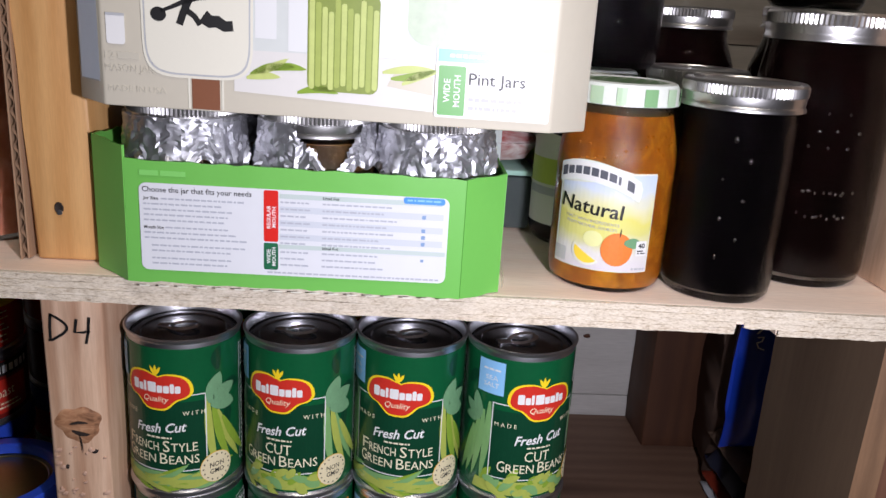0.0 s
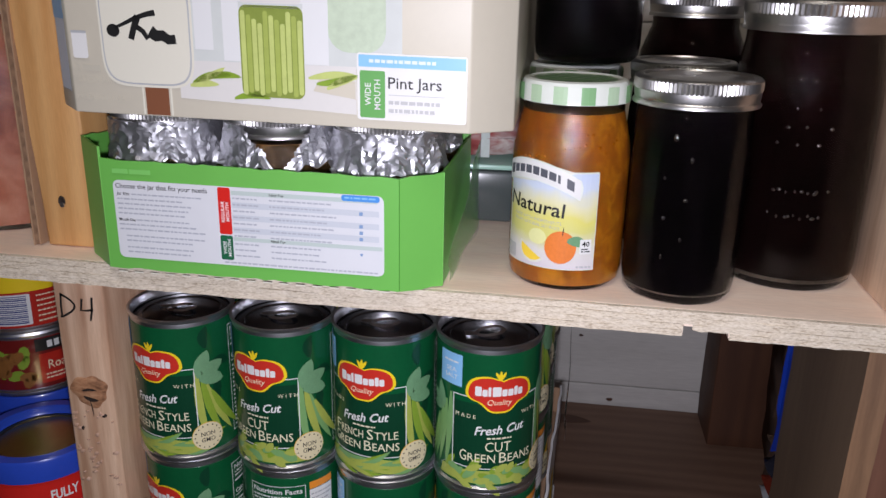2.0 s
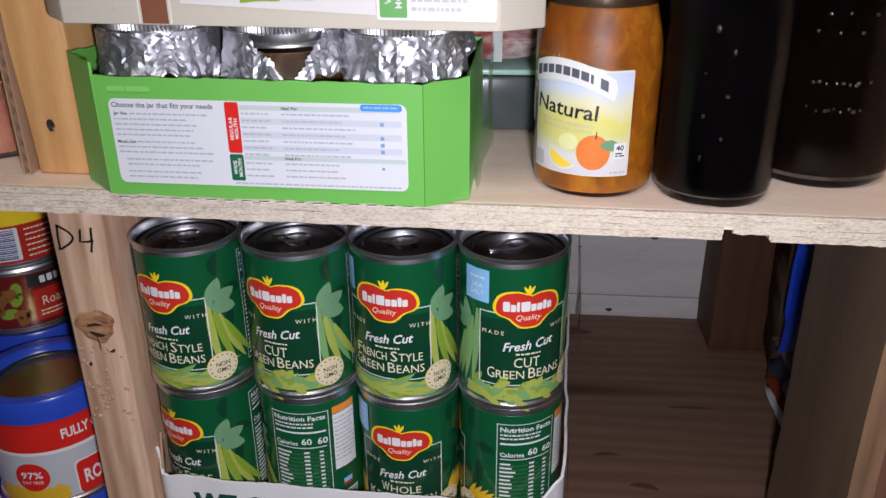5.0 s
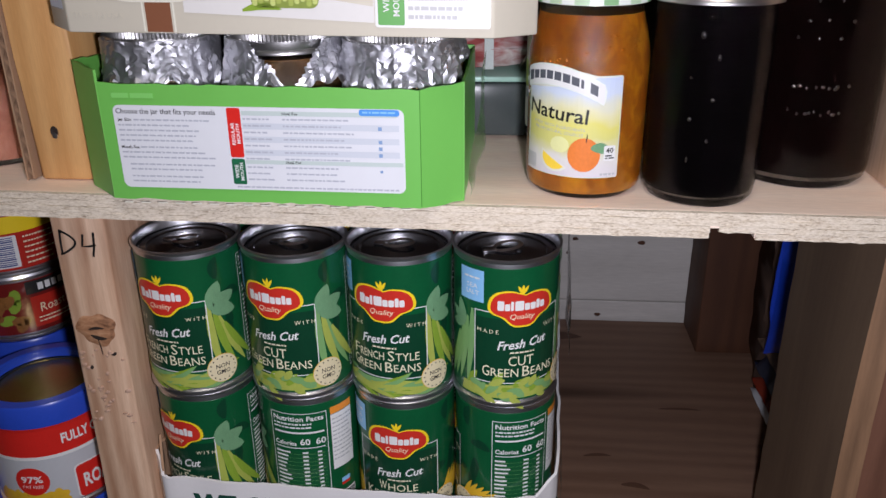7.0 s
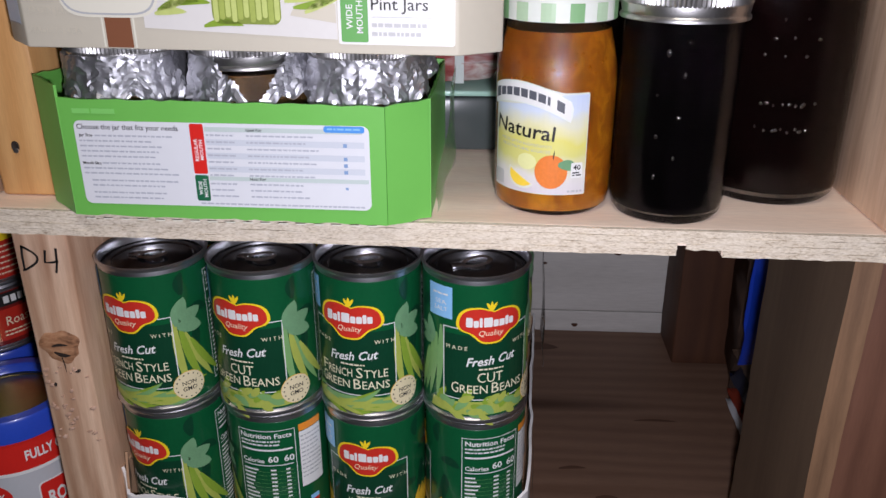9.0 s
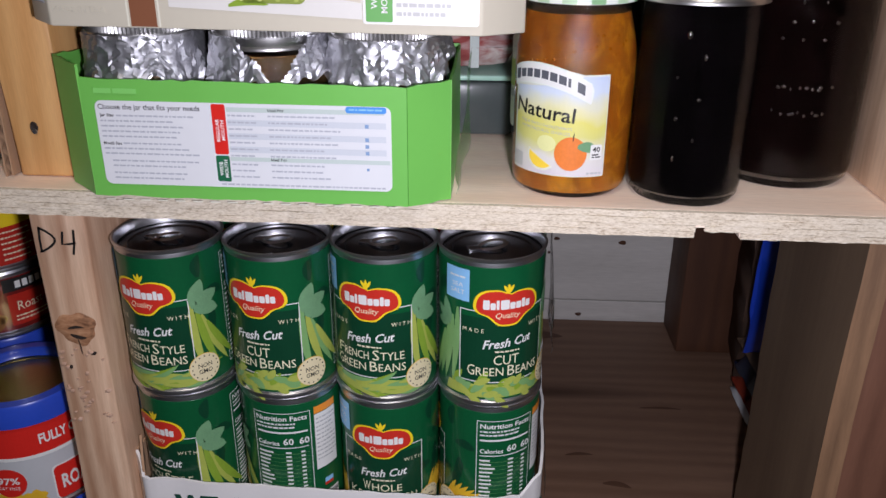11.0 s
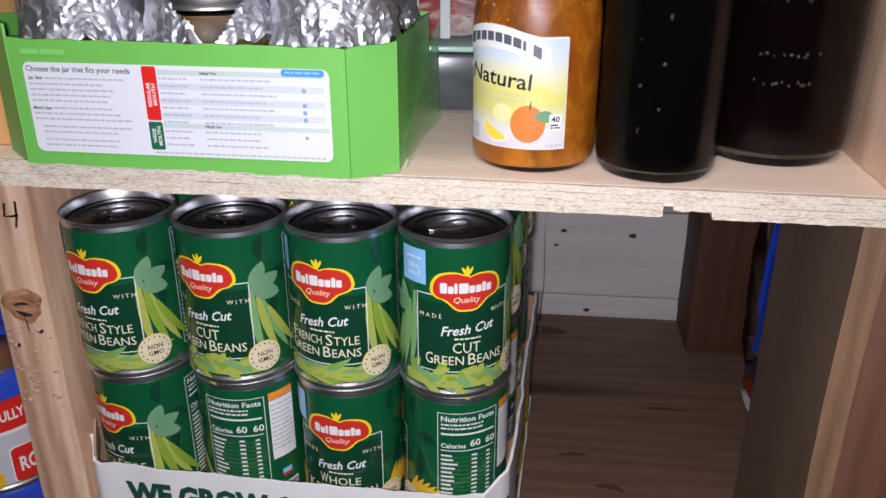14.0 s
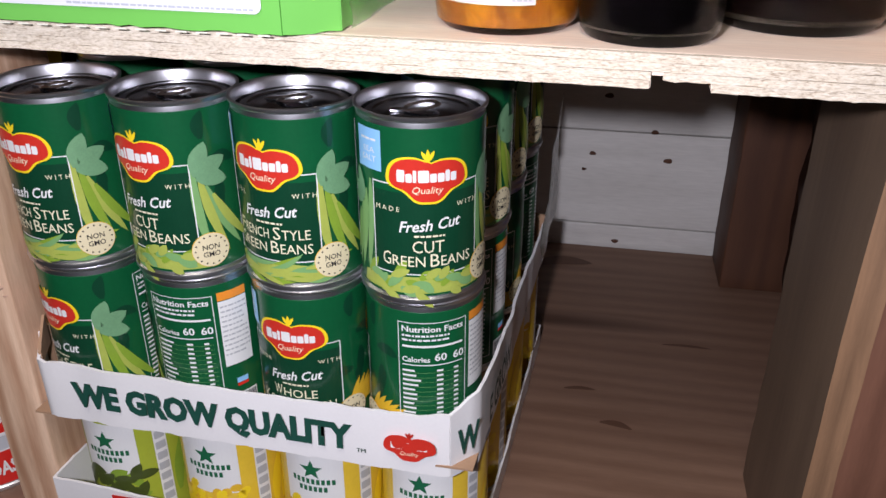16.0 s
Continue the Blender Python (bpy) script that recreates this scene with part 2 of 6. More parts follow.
structure("wall_east", block(2.0, 2.08, -1.6, 1.2, 0.0, 2.40), DARKWALL, "unseen wall, added to close the room")
wall_n = structure("wall_north", block(-2.0, 2.0, 1.075, 1.155, 0.0, 2.40), DARKWALL, "wall clad with white boards")


def plank(x0, x1, z0, z1):
    bm = block(x0, x1, 1.052, 1.072, z0, z1, 0.0012)
    return part("plank", bm, WHITEWASH, wall_n)


for row in range(12):
    z0 = 0.6295 + row * 0.123
    plank(-1.2, 1.2, z0 + 0.0008, z0 + 0.123 - 0.0008)

# middle shelf: plywood with a chipped notch in its front edge
shelf = thing("shelf_board", "pale plywood shelf with a chipped, splintered front edge", "shelf", (0, 0, 0))


def shelf_board(z_of, x0, x1, y0, y1, thick, notch):
    bm = bmesh.new()
    xs = sorted({x0, x1, *[x0 + (x1 - x0) * i / 60 for i in range(61)], *notch})
    rng = random.Random(4)
    top_f, bot_f, top_b, bot_b, mid_f = [], [], [], [], []
    for x in xs:
        cut = len(notch) == 4 and notch[1] <= x <= notch[2]
        lower = thick * (0.66 if cut else 1.0) + rng.uniform(-0.0004, 0.0004)
        z, j = z_of(x), rng.uniform(-0.0005, 0.0005)
        top_f.append(bm.verts.new((x, y0 + j + 0.0008, z)))
        mid_f.append(bm.verts.new((x, y0 + j, z - 0.0012)))
        bot_f.append(bm.verts.new((x, y0 + j, z - lower)))
        top_b.append(bm.verts.new((x, y1, z)))
        bot_b.append(bm.verts.new((x, y1, z - thick)))
    for i in range(len(xs) - 1):
        for a, b in ((top_b, top_f), (top_f, mid_f), (mid_f, bot_f), (bot_f, bot_b), (bot_b, top_b)):
            bm.faces.new((a[i], b[i], b[i + 1], a[i + 1]))
    bm.faces.new([r[0] for r in (top_b, bot_b, bot_f, mid_f, top_f)])
    bm.faces.new([r[-1] for r in (top_f, mid_f, bot_f, bot_b, top_b)])
    bmesh.ops.recalc_face_normals(bm, faces=bm.faces)
    return bm


part("board", shelf_board(shelf_z, -0.75, 0.95, YF + 0.003, 1.05, 0.0165, (0.2125, 0.2135, 0.2395, 0.2405)), PLY, shelf)
# the cut edge shows its plies: strips a hair proud of the board, broken at the notch
for k, (a, b, m) in enumerate(((0.0001, 0.0042, PLY_EDGE), (0.0042, 0.0084, PLY_EDGE), (0.0084, 0.0124, PLY_EDGE), (0.0124, 0.0164, PLY_EDGE))):
    for x0, x1 in ((-0.75, 0.2128), (0.2402, 0.95)) if k > 2 else (((-0.75, 0.2130), (0.2185, 0.95)) if k == 2 else ((-0.75, 0.95),)):
        bm = bmesh.new()
        rng, rows, n = random.Random(k), [], 140
        for i in range(n + 1):
            x = x0 + (x1 - x0) * i / n
            z, j = shelf_z(x), rng.uniform(0, 0.0012)
            rows.append([bm.verts.new(c) for c in ((x, YF + 0.004, z - a), (x, YF + j, z - a - 0.0002), (x, YF + j, z - b + rng.uniform(-0.0003, 0.0003)), (x, YF + 0.004, z - b))])
        for p, q in zip(rows, rows[1:]):
            for i in range(3):
                bm.faces.new((p[i], p[i + 1], q[i + 1], q[i]))
        bmesh.ops.recalc_face_normals(bm, faces=bm.faces)
        part("ply", bm, m, shelf)

low = thing("shelf_board", "worn dark brown plywood lower shelf", "shelf")
part("board", block(-0.75, 0.95, YF, 1.05, FLOOR_Z - 0.018, FLOOR_Z, 0.001), FLOOR_PLY, low)


def post(name, label, x0, y0, y1, z0, z1, material, width=0.038, lean=0.0):
    bm = block(0, width, 0, y1 - y0, 0, z1 - z0, 0.0025)
    bmesh.ops.subdivide_edges(bm, edges=[e for e in bm.edges if abs(e.verts[0].co.z - e.verts[1].co.z) > 0.1], cuts=24)
    rng = random.Random(int(x0 * 1000) + int(z0 * 100))
    for v in bm.verts:
        v.co.x += rng.uniform(-0.0005, 0.0005) + lean * (v.co.z)
        v.co.y += rng.uniform(-0.0004, 0.0004)
    ob = part(name, bm, material, None, "", 40)
    ob.location = (x0, y0, z0)
    return tagged(ob, label, "post", "rack posts")


POST_L = post("post", "rough pine upright with a large knot, marked in black pen", -0.2155, 0.487, 0.576, 0.0, 1.2185, PINE)
POST_LU = post("post", "golden varnished pine upright with a screw hole", -0.214, 0.487, 0.576, 1.2352, 2.2, PINE_GOLD, 0.0385, -0.03)


def waney_post(label, x0, y0, z1):
    """A sawn upright whose near arris is left rough: dull side with its shade in the colour, pale wane, reddish face.
    """
    plan = [(0.0, 0.009), (0.013, 0.0), (0.060, 0.0), (0.060, 0.157), (0.0, 0.157)]
    bm, rg, rows = bmesh.new(), random.Random(31), []
    for i in range(61):
        z = z1 * i / 60
        j = [rg.uniform(-0.0006, 0.0006) for _ in plan]
        wander = 0.002 * noise.noise((0.3, 0.7, z * 9))
        rows.append([bm.verts.new((x + q + (wander if k < 2 else 0), y + q * (k < 2), z)) for k, ((x, y), q) in enumerate(zip(plan, j))])
    for p, q in zip(rows, rows[1:]):
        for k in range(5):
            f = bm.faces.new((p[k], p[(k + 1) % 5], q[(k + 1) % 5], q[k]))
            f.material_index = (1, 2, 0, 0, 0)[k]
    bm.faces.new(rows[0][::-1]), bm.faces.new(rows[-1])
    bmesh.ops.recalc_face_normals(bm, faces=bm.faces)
    ob = part("post", bm, PINE_SIDE, None, "", 50)
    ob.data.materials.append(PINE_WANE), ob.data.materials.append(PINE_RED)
    ob.location = (x0, y0, 0.0)
    return tagged(ob, label, "post", "rack posts")


POST_R = waney_post("dull brown pine upright, side coloured as shaded, with rough pale arris and pen mark", 0.333, 0.487, 1.2125)
POST_RU = post("post", "golden pine upright standing on the shelf", 0.3335, 0.466, 0.555, 1.2287, 2.2, PINE, 0.0385)


def partition(name, label, x0, y0, y1, z0, z1, seed):
    """A dark brown board between two bays, its near edge frayed."""
    bm, rg, rows = bmesh.new(), random.Random(seed), []
    for i in range(31):
        z = z0 + (z1 - z0) * i / 30
        j = rg.uniform(-0.003, 0.003) - 0.012 * (1 - i / 30) ** 3
        rows.append([bm.verts.new(c) for c in ((x0, y0 + j, z), (x0 + 0.0035, y0 + j + rg.uniform(-0.002, 0.002), z), (x0 + 0.0035, y1, z), (x0, y1, z))])
    for p, q in zip(rows, rows[1:]):
        for k in range(4):
            bm.faces.new((p[k], p[(k + 1) % 4], q[(k + 1) % 4], q[k]))
    bm.faces.new(rows[0][::-1]), bm.faces.new(rows[-1])
    bmesh.ops.recalc_face_normals(bm, faces=bm.faces)
    return tagged(part(name, bm, BROWN, None), label, "board")


post("post", "reddish brown rear upright against the wall", 0.3435, 0.965, 1.050, FLOOR_Z + 0.0005, 1.2115, BROWN, 0.086)
partition("partition_board", "dark brown partition board with a frayed edge", -0.2150, 0.640, 1.050, FLOOR_Z + 0.0005, 1.2175, 4)


# ---- print: flat artwork that is laid on a plane or bent round a can ----
class Art:
    """Named layers of flat shapes in metres; x to the right, y up."""

    def __init__(self):
        self.layers = {}

    def of(self, name, material, level):
        if name not in self.layers:
            self.layers[name] = (material, level, bmesh.new())
        return self.layers[name][2]

    def poly(self, name, material, level, pts):
        bm = self.of(name, material, level)
        f = bm.faces.new([bm.verts.new((x, y, 0)) for x, y in pts])
        f.normal_update()
        if f.normal.z < 0:
            f.normal_flip()
        bmesh.ops.triangulate(bm, faces=[f])

    def rect(self, name, material, level, x0, x1, y0, y1, r=0.0):
        if r <= 0:
            return self.poly(name, material, level, [(x0, y0), (x1, y0), (x1, y1), (x0, y1)])
        pts = []
        for cx, cy, a0 in ((x1 - r, y0 + r, -90), (x1 - r, y1 - r, 0), (x0 + r, y1 - r, 90), (x0 + r, y0 + r, 180)):
            pts += [(cx + r * math.cos(radians(a0 + 18 * i)), cy + r * math.sin(radians(a0 + 18 * i))) for i in range(6)]
        self.poly(name, material, level, pts)

    def disc(self, name, material, level, x, y, rx, ry=None, n=28, turn=0.0):
        ry = ry or rx
        c, s = math.cos(radians(turn)), math.sin(radians(turn))
        pts = [(rx * math.cos(2 * math.pi * i / n), ry * math.sin(2 * math.pi * i / n)) for i in range(n)]
        self.poly(name, material, level, [(x + c * a - s * b, y + s * a + c * b) for a, b in pts])

    def leaf(self, name, material, level, x, y, length, width, turn, bend=0.0, n=9):
        """A pointed pod or leaf from (x, y) along a direction."""
        c, s = math.cos(radians(turn)), math.sin(radians(turn))
        up, down = [], []
        for i in range(n + 1):
            t = i / n
            w, b = width / 2 * math.sin(math.pi * min(1, t * 0.94 + 0.06)) ** 0.7, bend * math.sin(math.pi * t)
            up.append((t * length, b + w)), down.append((t * length, b - w))
        pts = down + up[::-1]
        self.poly(name, material, level, [(x + c * a - s * b, y + s * a + c * b) for a, b in pts])

    def frame_line(self, name, material, level, x0, x1, y0, y1, w):
        for q in ((x0, x1, y0, y0 + w), (x0, x1, y1 - w, y1), (x0, x0 + w, y0 + w, y1 - w), (x1 - w, x1, y0 + w, y1 - w)):
            self.rect(name, material, level, *q)

    def text(self, name, material, level, words, x, y, height, width=None, turn=0.0, shear=0.0, bold=0.0):
        """Words centred on (x, y); height is that of a capital; width, if given, squeezes or stretches them to fit."""
        bm = self.of(name, material, level)
        cu = bpy.data.curves.new("words", "FONT")
        cu.body, cu.align_x, cu.align_y, cu.resolution_u, cu.shear, cu.offset = words, "CENTER", "CENTER", 2, shear, bold
        ob = new("words", cu)
        me = ob.to_mesh()
        tmp = bmesh.new()
        tmp.from_mesh(me)
        ob.to_mesh_clear()
        bpy.data.objects.remove(ob), bpy.data.curves.remove(cu)
        xs, ys = [v.co.x for v in tmp.verts], [v.co.y for v in tmp.verts]
        k = height / 0.70
        kx = width / max(1e-6, max(xs) - min(xs)) if width else k
        mx, my = (max(xs) + min(xs)) / 2, (max(ys) + min(ys)) / 2
        c, s = math.cos(radians(turn)), math.sin(radians(turn))
        for v in tmp.verts:
            a, b = (v.co.x - mx) * kx, (v.co.y - my) * k
            v.co = (x + c * a - s * b, y + s * a + c * b, 0)
        out = bpy.data.meshes.new("words")
        tmp.to_mesh(out)
        tmp.free()
        bm.from_mesh(out)
        bpy.data.meshes.remove(out)

    def bars(self, name, material, level, x0, x1, y1, lines, pitch, h, seed=0):
        """Lines of writing too small to read."""
        rng = random.Random(seed)
        for i in range(lines):
            x, end = x0, x1 - (x1 - x0) * rng.uniform(0, 0.3)
            while x < end:
                w = rng.uniform(0.0012, 0.0042)
                self.rect(name, material, level, x, min(x + w, x1), y1 - i * pitch - h, y1 - i * pitch)
                x += w + 0.0007

    def lay(self, parent, bend=None, step=0.003, lift=0.00022, at=None):
        """Make the layers into parts of parent: bent round a can of radius bend, or by at(x, y, height)."""
        for name, (material, level, bm) in self.layers.items():
            if bend:
                xs = [v.co.x for v in bm.verts]
                x = math.ceil(min(xs) / step) * step
                while x < max(xs):
                    bmesh.ops.bisect_plane(bm, geom=bm.verts[:] + bm.edges[:] + bm.faces[:], plane_co=(x, 0, 0), plane_no=(1, 0, 0), dist=1e-7)
                    x += step
            for v in bm.verts:
                h = level * lift
                if bend:
                    a = v.co.x / bend
                    v.co = ((bend + h) * math.sin(a), -(bend + h) * math.cos(a), v.co.y)
                else:
                    v.co = at(v.co.x, v.co.y, h)
            part(name.split("#")[0], bm, material, parent)


def front(x0, y0, z0, slope=0.0):
    """A plane that faces the aisle."""
    return lambda x, y, h: (x0 + x, y0 + slope * x - h, z0 + y)


# ---- tins ----
CAN_R, CAN_H = 0.0372, 0.1126
LOGO_RED = plain("emblem_red", (0.56, 0.032, 0.020), 0.3, 0, 0.15, 60)
POD = plain("pod_green", (0.22, 0.34, 0.035), 0.35, 0, 0.25, 160)
POD_PALE = plain("pod_pale_green", (0.18, 0.36, 0.13), 0.35, 0, 0.2, 160)
POD_LIME = plain("pod_lime", (0.36, 0.42, 0.08), 0.35, 0, 0.25, 160)
LEAFGREEN = plain("leaf_print", (0.15, 0.31, 0.16), 0.35, 0, 0.35, 90)
SEALPAPER = plain("seal_paper", (0.70, 0.62, 0.40), 0.4, 0, 0.08, 120)
CORN = plain("corn_print", (0.72, 0.44, 0.03), 0.35, 0, 0.2, 200)
ORANGE = plain("print_orange", (0.78, 0.27, 0.03), 0.35, 0, 0.1, 100)
# silver lids, darkened in colour for the shade and dark reflections of their recess
LID_SHADED = plain("shaded_lid_steel", (0.22, 0.22, 0.23), 0.22, 1.0, 0.15, 120, 0.1)


def apple_logo(art, x, y, w, name="logo", rim=YELLOW):
    """A red rounded emblem in a yellow rim, with a white band where its name stands and a small leaf."""
    def outline(k):
        rx, ry, up, down = w * 0.5, w * 0.285, [], []
        for i in range(41):
            px = -rx * math.cos(math.pi * i / 40)
            q = abs(px) / rx
            up.append((x + px * k, y + k * ry * (0.98 - 0.17 * math.exp(-(px / (0.10 * w)) ** 2) - 0.10 * (px > 0)) * max(0, 1 - q ** 4.5) ** 0.5 - 0.06 * ry * k))
            down.append((x + px * k, y - k * ry * (0.50 + 0.56 * math.exp(-(px / (0.24 * w)) ** 4)) * max(0, 1 - q ** 5) ** 0.5 - 0.06 * ry * k))
        return down + up[-2:0:-1]
    art.poly(name + "_rim", rim, 3, outline(1.0))
    art.poly(name, LOGO_RED, 4, outline(0.91))
    # the maker's name stands as plain blocks
    for dx, half, hh in ((-0.345, 0.046, 0.150), (-0.252, 0.036, 0.108), (-0.186, 0.020, 0.150), (-0.085, 0.062, 0.150), (0.025, 0.038, 0.108), (0.113, 0.040, 0.108), (0.190, 0.027, 0.140), (0.262, 0.036, 0.108)):
        dx += 0.035
        art.rect(name + "_name_block", WHITE, 5, x + dx * w - half * w, x + dx * w + half * w, y - 0.048 * w, y - 0.048 * w + hh * w, 0.018 * w)
    art.text(name + "_word", CREAM, 5, "Quality", x, y - 0.155 * w, 0.085 * w, None, 0, 0.25)
    for turn in (60, 90, 120):
        art.leaf(name + "_rim", rim, 3, x, y + 0.20 * w, 0.15 * w, 0.045 * w, turn)


def tin_label(kind, style):
    """The wrapped paper label of a tin: artwork in metres, x = 0 under the emblem."""
    art, top = Art(), 0.1035
    rng = random.Random(len(style) + len(kind))
    lx, rx = -0.0335, 0.0315
    # dark window with a white line
    art.rect("window", GREEN_D, 1, lx, rx, 0.0195, top - 0.034)
    art.frame_line("window_line", WHITE, 2, lx, rx, 0.0190, top - 0.029, 0.0007)
    apple_logo(art, 0.0, top - 0.0250, 0.0475)
    art.text("lettering", CREAM, 3, "M A D E", -0.0235, top - 0.0440, 0.0030, 0.0150)
    art.text("lettering", CREAM, 3, "W I T H", 0.0235, top - 0.0420, 0.0030, 0.0140)
    art.text("script", WHITE, 3, "Fresh Cut", 0.001, top - 0.0530, 0.0066, 0.036, 5, 0.35, 0.018)
    art.bars("lettering", CREAM, 3, -0.008, 0.010, top - 0.0592, 1, 0.002, 0.0012, 3)
    for i, (words, w, h) in enumerate(style):
        x = -w / 2
        for word in words.split():
            # small capitals with a taller first letter
            ww = w * len(word) / len(words.replace(" ", "")) * (0.94 if " " in words else 1)
            if len(word) < 4:
                art.text("title", CREAM, 3, word, x + ww / 2, top - 0.0664 - 0.0091 * i, h, ww, 0, 0, 0.0)
                continue
            art.text("title", CREAM, 3, word[0], x + ww * 0.10, top - 0.0664 - 0.0091 * i + 0.0005, h * 1.12, ww * 0.19 + 0.0004, 0, 0, 0.0)
            art.text("title", CREAM, 3, word[1:], x + ww * 0.235 + ww * 0.38, top - 0.0664 - 0.0091 * i - 0.0002, h * 0.88, ww * 0.75, 0, 0, 0.0)
            x += ww + w * 0.05
    food = CORN if kind == "corn" else POD_LIME
    # heap of food along the foot of the label
    art.poly("heap_ground", CORN if kind == "corn" else POD_LIME, 1, [(lx - 0.012, 0.0068), (rx + 0.010, 0.0068), (rx + 0.008, 0.0140), (0.012, 0.0180), (-0.014, 0.0175), (lx - 0.010, 0.0150)])
    n = 34
    for i in range(n):
        x = lx + (rx - lx + 0.012) * (i + rng.uniform(-0.4, 0.4)) / n
        if kind == "french":
            art.leaf(("food_picture", "food_picture_pale", "food_picture_lime")[i % 3], (POD, POD_PALE, POD_LIME)[i % 3], 2 + i % 3, x - 0.012, 0.0078 + rng.uniform(0, 0.0098), rng.uniform(0.018, 0.028), 0.0034, rng.uniform(-25, 30), rng.uniform(-0.002, 0.002))
        elif kind == "cut":
            art.leaf(("food_picture", "food_picture_pale", "food_picture_lime")[i % 3], (POD, POD_PALE, POD_LIME)[i % 3], 2 + i % 3, x - 0.006, 0.0078 + rng.uniform(0, 0.0100), rng.uniform(0.009, 0.015), 0.0054, rng.uniform(-50, 60), 0, 6)
        else:
            art.disc("kernel_heap" if i % 2 else "kernel_heap_light", CORN if i % 2 else YELLOW, 1 + i % 3, x, 0.0095 + rng.uniform(0, 0.0095), 0.0034, 0.0027, 8, rng.uniform(0, 90))
    # pods and leaves beside the window
    if kind == "corn":
        for i in range(9):
            art.leaf("ear", CORN, 2, rx + 0.006 + i * 0.0012, 0.012 + i * 0.001, 0.030, 0.005, 75 - i * 9, 0.002)
            art.leaf("ear_left", CORN, 2, lx - 0.002 - i * 0.0014, 0.010 + i * 0.0012, 0.028, 0.005, 95 + i * 7, -0.002)
        for i in range(3):
            art.leaf("husk", POD, 3, lx - 0.010 - 0.004 * i, 0.011, 0.040, 0.007, 105 + 9 * i, 0.003)
    else:
        for i in range(4):
            art.leaf(f"pod#{i}", (POD_LIME, POD)[i % 2] if kind == "french" else (POD_PALE, POD_LIME)[i % 2], 2 + i % 2, rx + 0.001 + 0.0035 * i, 0.072 - 0.006 * i, 0.058 - 0.005 * i, 0.0058, -84 + 9 * i, -0.002)
            art.leaf(f"pod#l{i}", POD_PALE, 2 + i % 2, lx - 0.002 - 0.004 * i, 0.074 - 0.007 * i, 0.060 - 0.006 * i, 0.0055, -94 - 4 * i, 0.001)
        for ang, l in ((72, 0.022), (28, 0.021), (-14, 0.019)):
            art.leaf(f"leaf#{ang}", LEAFGREEN, 4, rx + 0.003, 0.066, l, 0.0110, ang, 0.001)
            art.leaf(f"leaf#l{ang}", LEAFGREEN, 4, lx - 0.008, 0.062, l * 0.8, 0.0075, 180 - ang, 0.001)
    for i in range(10):
        art.leaf("shadow_leaf" if i % 2 else "left_shadow_leaf", GREEN_D, 1, (0.040 + 0.004 * (i % 3)) if i % 2 else (-0.050 - 0.003 * (i % 3)), 0.030 + 0.0065 * i, 0.017, 0.0075, 20 + 47 * i, 0.002)
    art.rect("salt_square", SKYBLUE, 3, -0.046, -0.0265, top - 0.0235, top)
    art.text("salt_lettering", WHITE, 4, "SEA", -0.0355, top - 0.0120, 0.0032, 0.009)
    art.text("salt_lettering", WHITE, 4, "SALT", -0.0355, top - 0.0170, 0.0032, 0.011)
    art.bars("salt_lettering", WHITE, 4, -0.042, -0.029, top - 0.0055, 1, 0.002, 0.0012, 5)
    sx, sy = 0.0375, 0.0185
    art.disc("seal_rim", CORN, 5, sx, sy, 0.0114)
    art.disc("seal", SEALPAPER, 6, sx, sy, 0.0111)
    art.text("seal_lettering", BLACK, 7, "NON", sx, sy + 0.0021, 0.0034, 0.0100, 0, 0, 0.01)
    art.text("seal_lettering", BLACK, 7, "GMO", sx, sy - 0.0027, 0.0034, 0.0100, 0, 0, 0.01)
    for k in range(16):
        a = 2 * math.pi * k / 16
        art.disc("seal_lettering", GREYINK, 7, sx + 0.0092 * math.cos(a), sy + 0.0092 * math.sin(a), 0.0006, 0.0006, 6)
    # facts panel
    fx = 0.083
    art.frame_line("facts_line", WHITE, 2, fx - 0.0215, fx + 0.0215, 0.012, top - 0.004, 0.0005)
    art.text("facts_lettering", WHITE, 3, "Nutrition Facts", fx, top - 0.0085, 0.0040, 0.038, 0, 0, 0.02)
    art.bars("facts_lettering", PALEINK, 3, fx - 0.019, fx + 0.012, top - 0.0125, 2, 0.003, 0.0013, 7)
    art.rect("facts_line", WHITE, 2, fx - 0.019, fx + 0.019, top - 0.0215, top - 0.0200)
    art.text("facts_lettering", WHITE, 3, "Calories", fx - 0.0105, top - 0.0300, 0.0036, 0.017, 0, 0, 0.02)
    art.text("facts_lettering", WHITE, 3, "60", fx + 0.0045, top - 0.0285, 0.0052, 0.0075, 0, 0, 0.02)
    art.text("facts_lettering", WHITE, 3, "60", fx + 0.0160, top - 0.0285, 0.0052, 0.0075, 0, 0, 0.02)
    art.rect("facts_line", WHITE, 2, fx - 0.019, fx + 0.019, top - 0.0345, top - 0.0338)
    for i in range(15):
        y = top - 0.0375 - i * 0.0035
        art.rect("facts_lettering", PALEINK, 3, fx - 0.019, fx - 0.019 + rng.uniform(0.006, 0.012), y - 0.0014, y)
        art.rect("facts_lettering", PALEINK, 3, fx + 0.002, fx + 0.006, y - 0.0014, y)
        art.rect("facts_lettering", PALEINK, 3, fx + 0.013, fx + 0.016, y - 0.0014, y)
        art.rect("facts_rule", POD_PALE, 2, fx - 0.019, fx + 0.019, y - 0.0024, y - 0.0022)
    # recipe panel
    px = fx + 0.0345
    art.rect("recipe_head", ORANGE, 1, px - 0.010, px + 0.010, top - 0.009, top - 0.003)
    art.rect("recipe", WHITE, 1, px - 0.010, px + 0.010, 0.045, top - 0.0095)
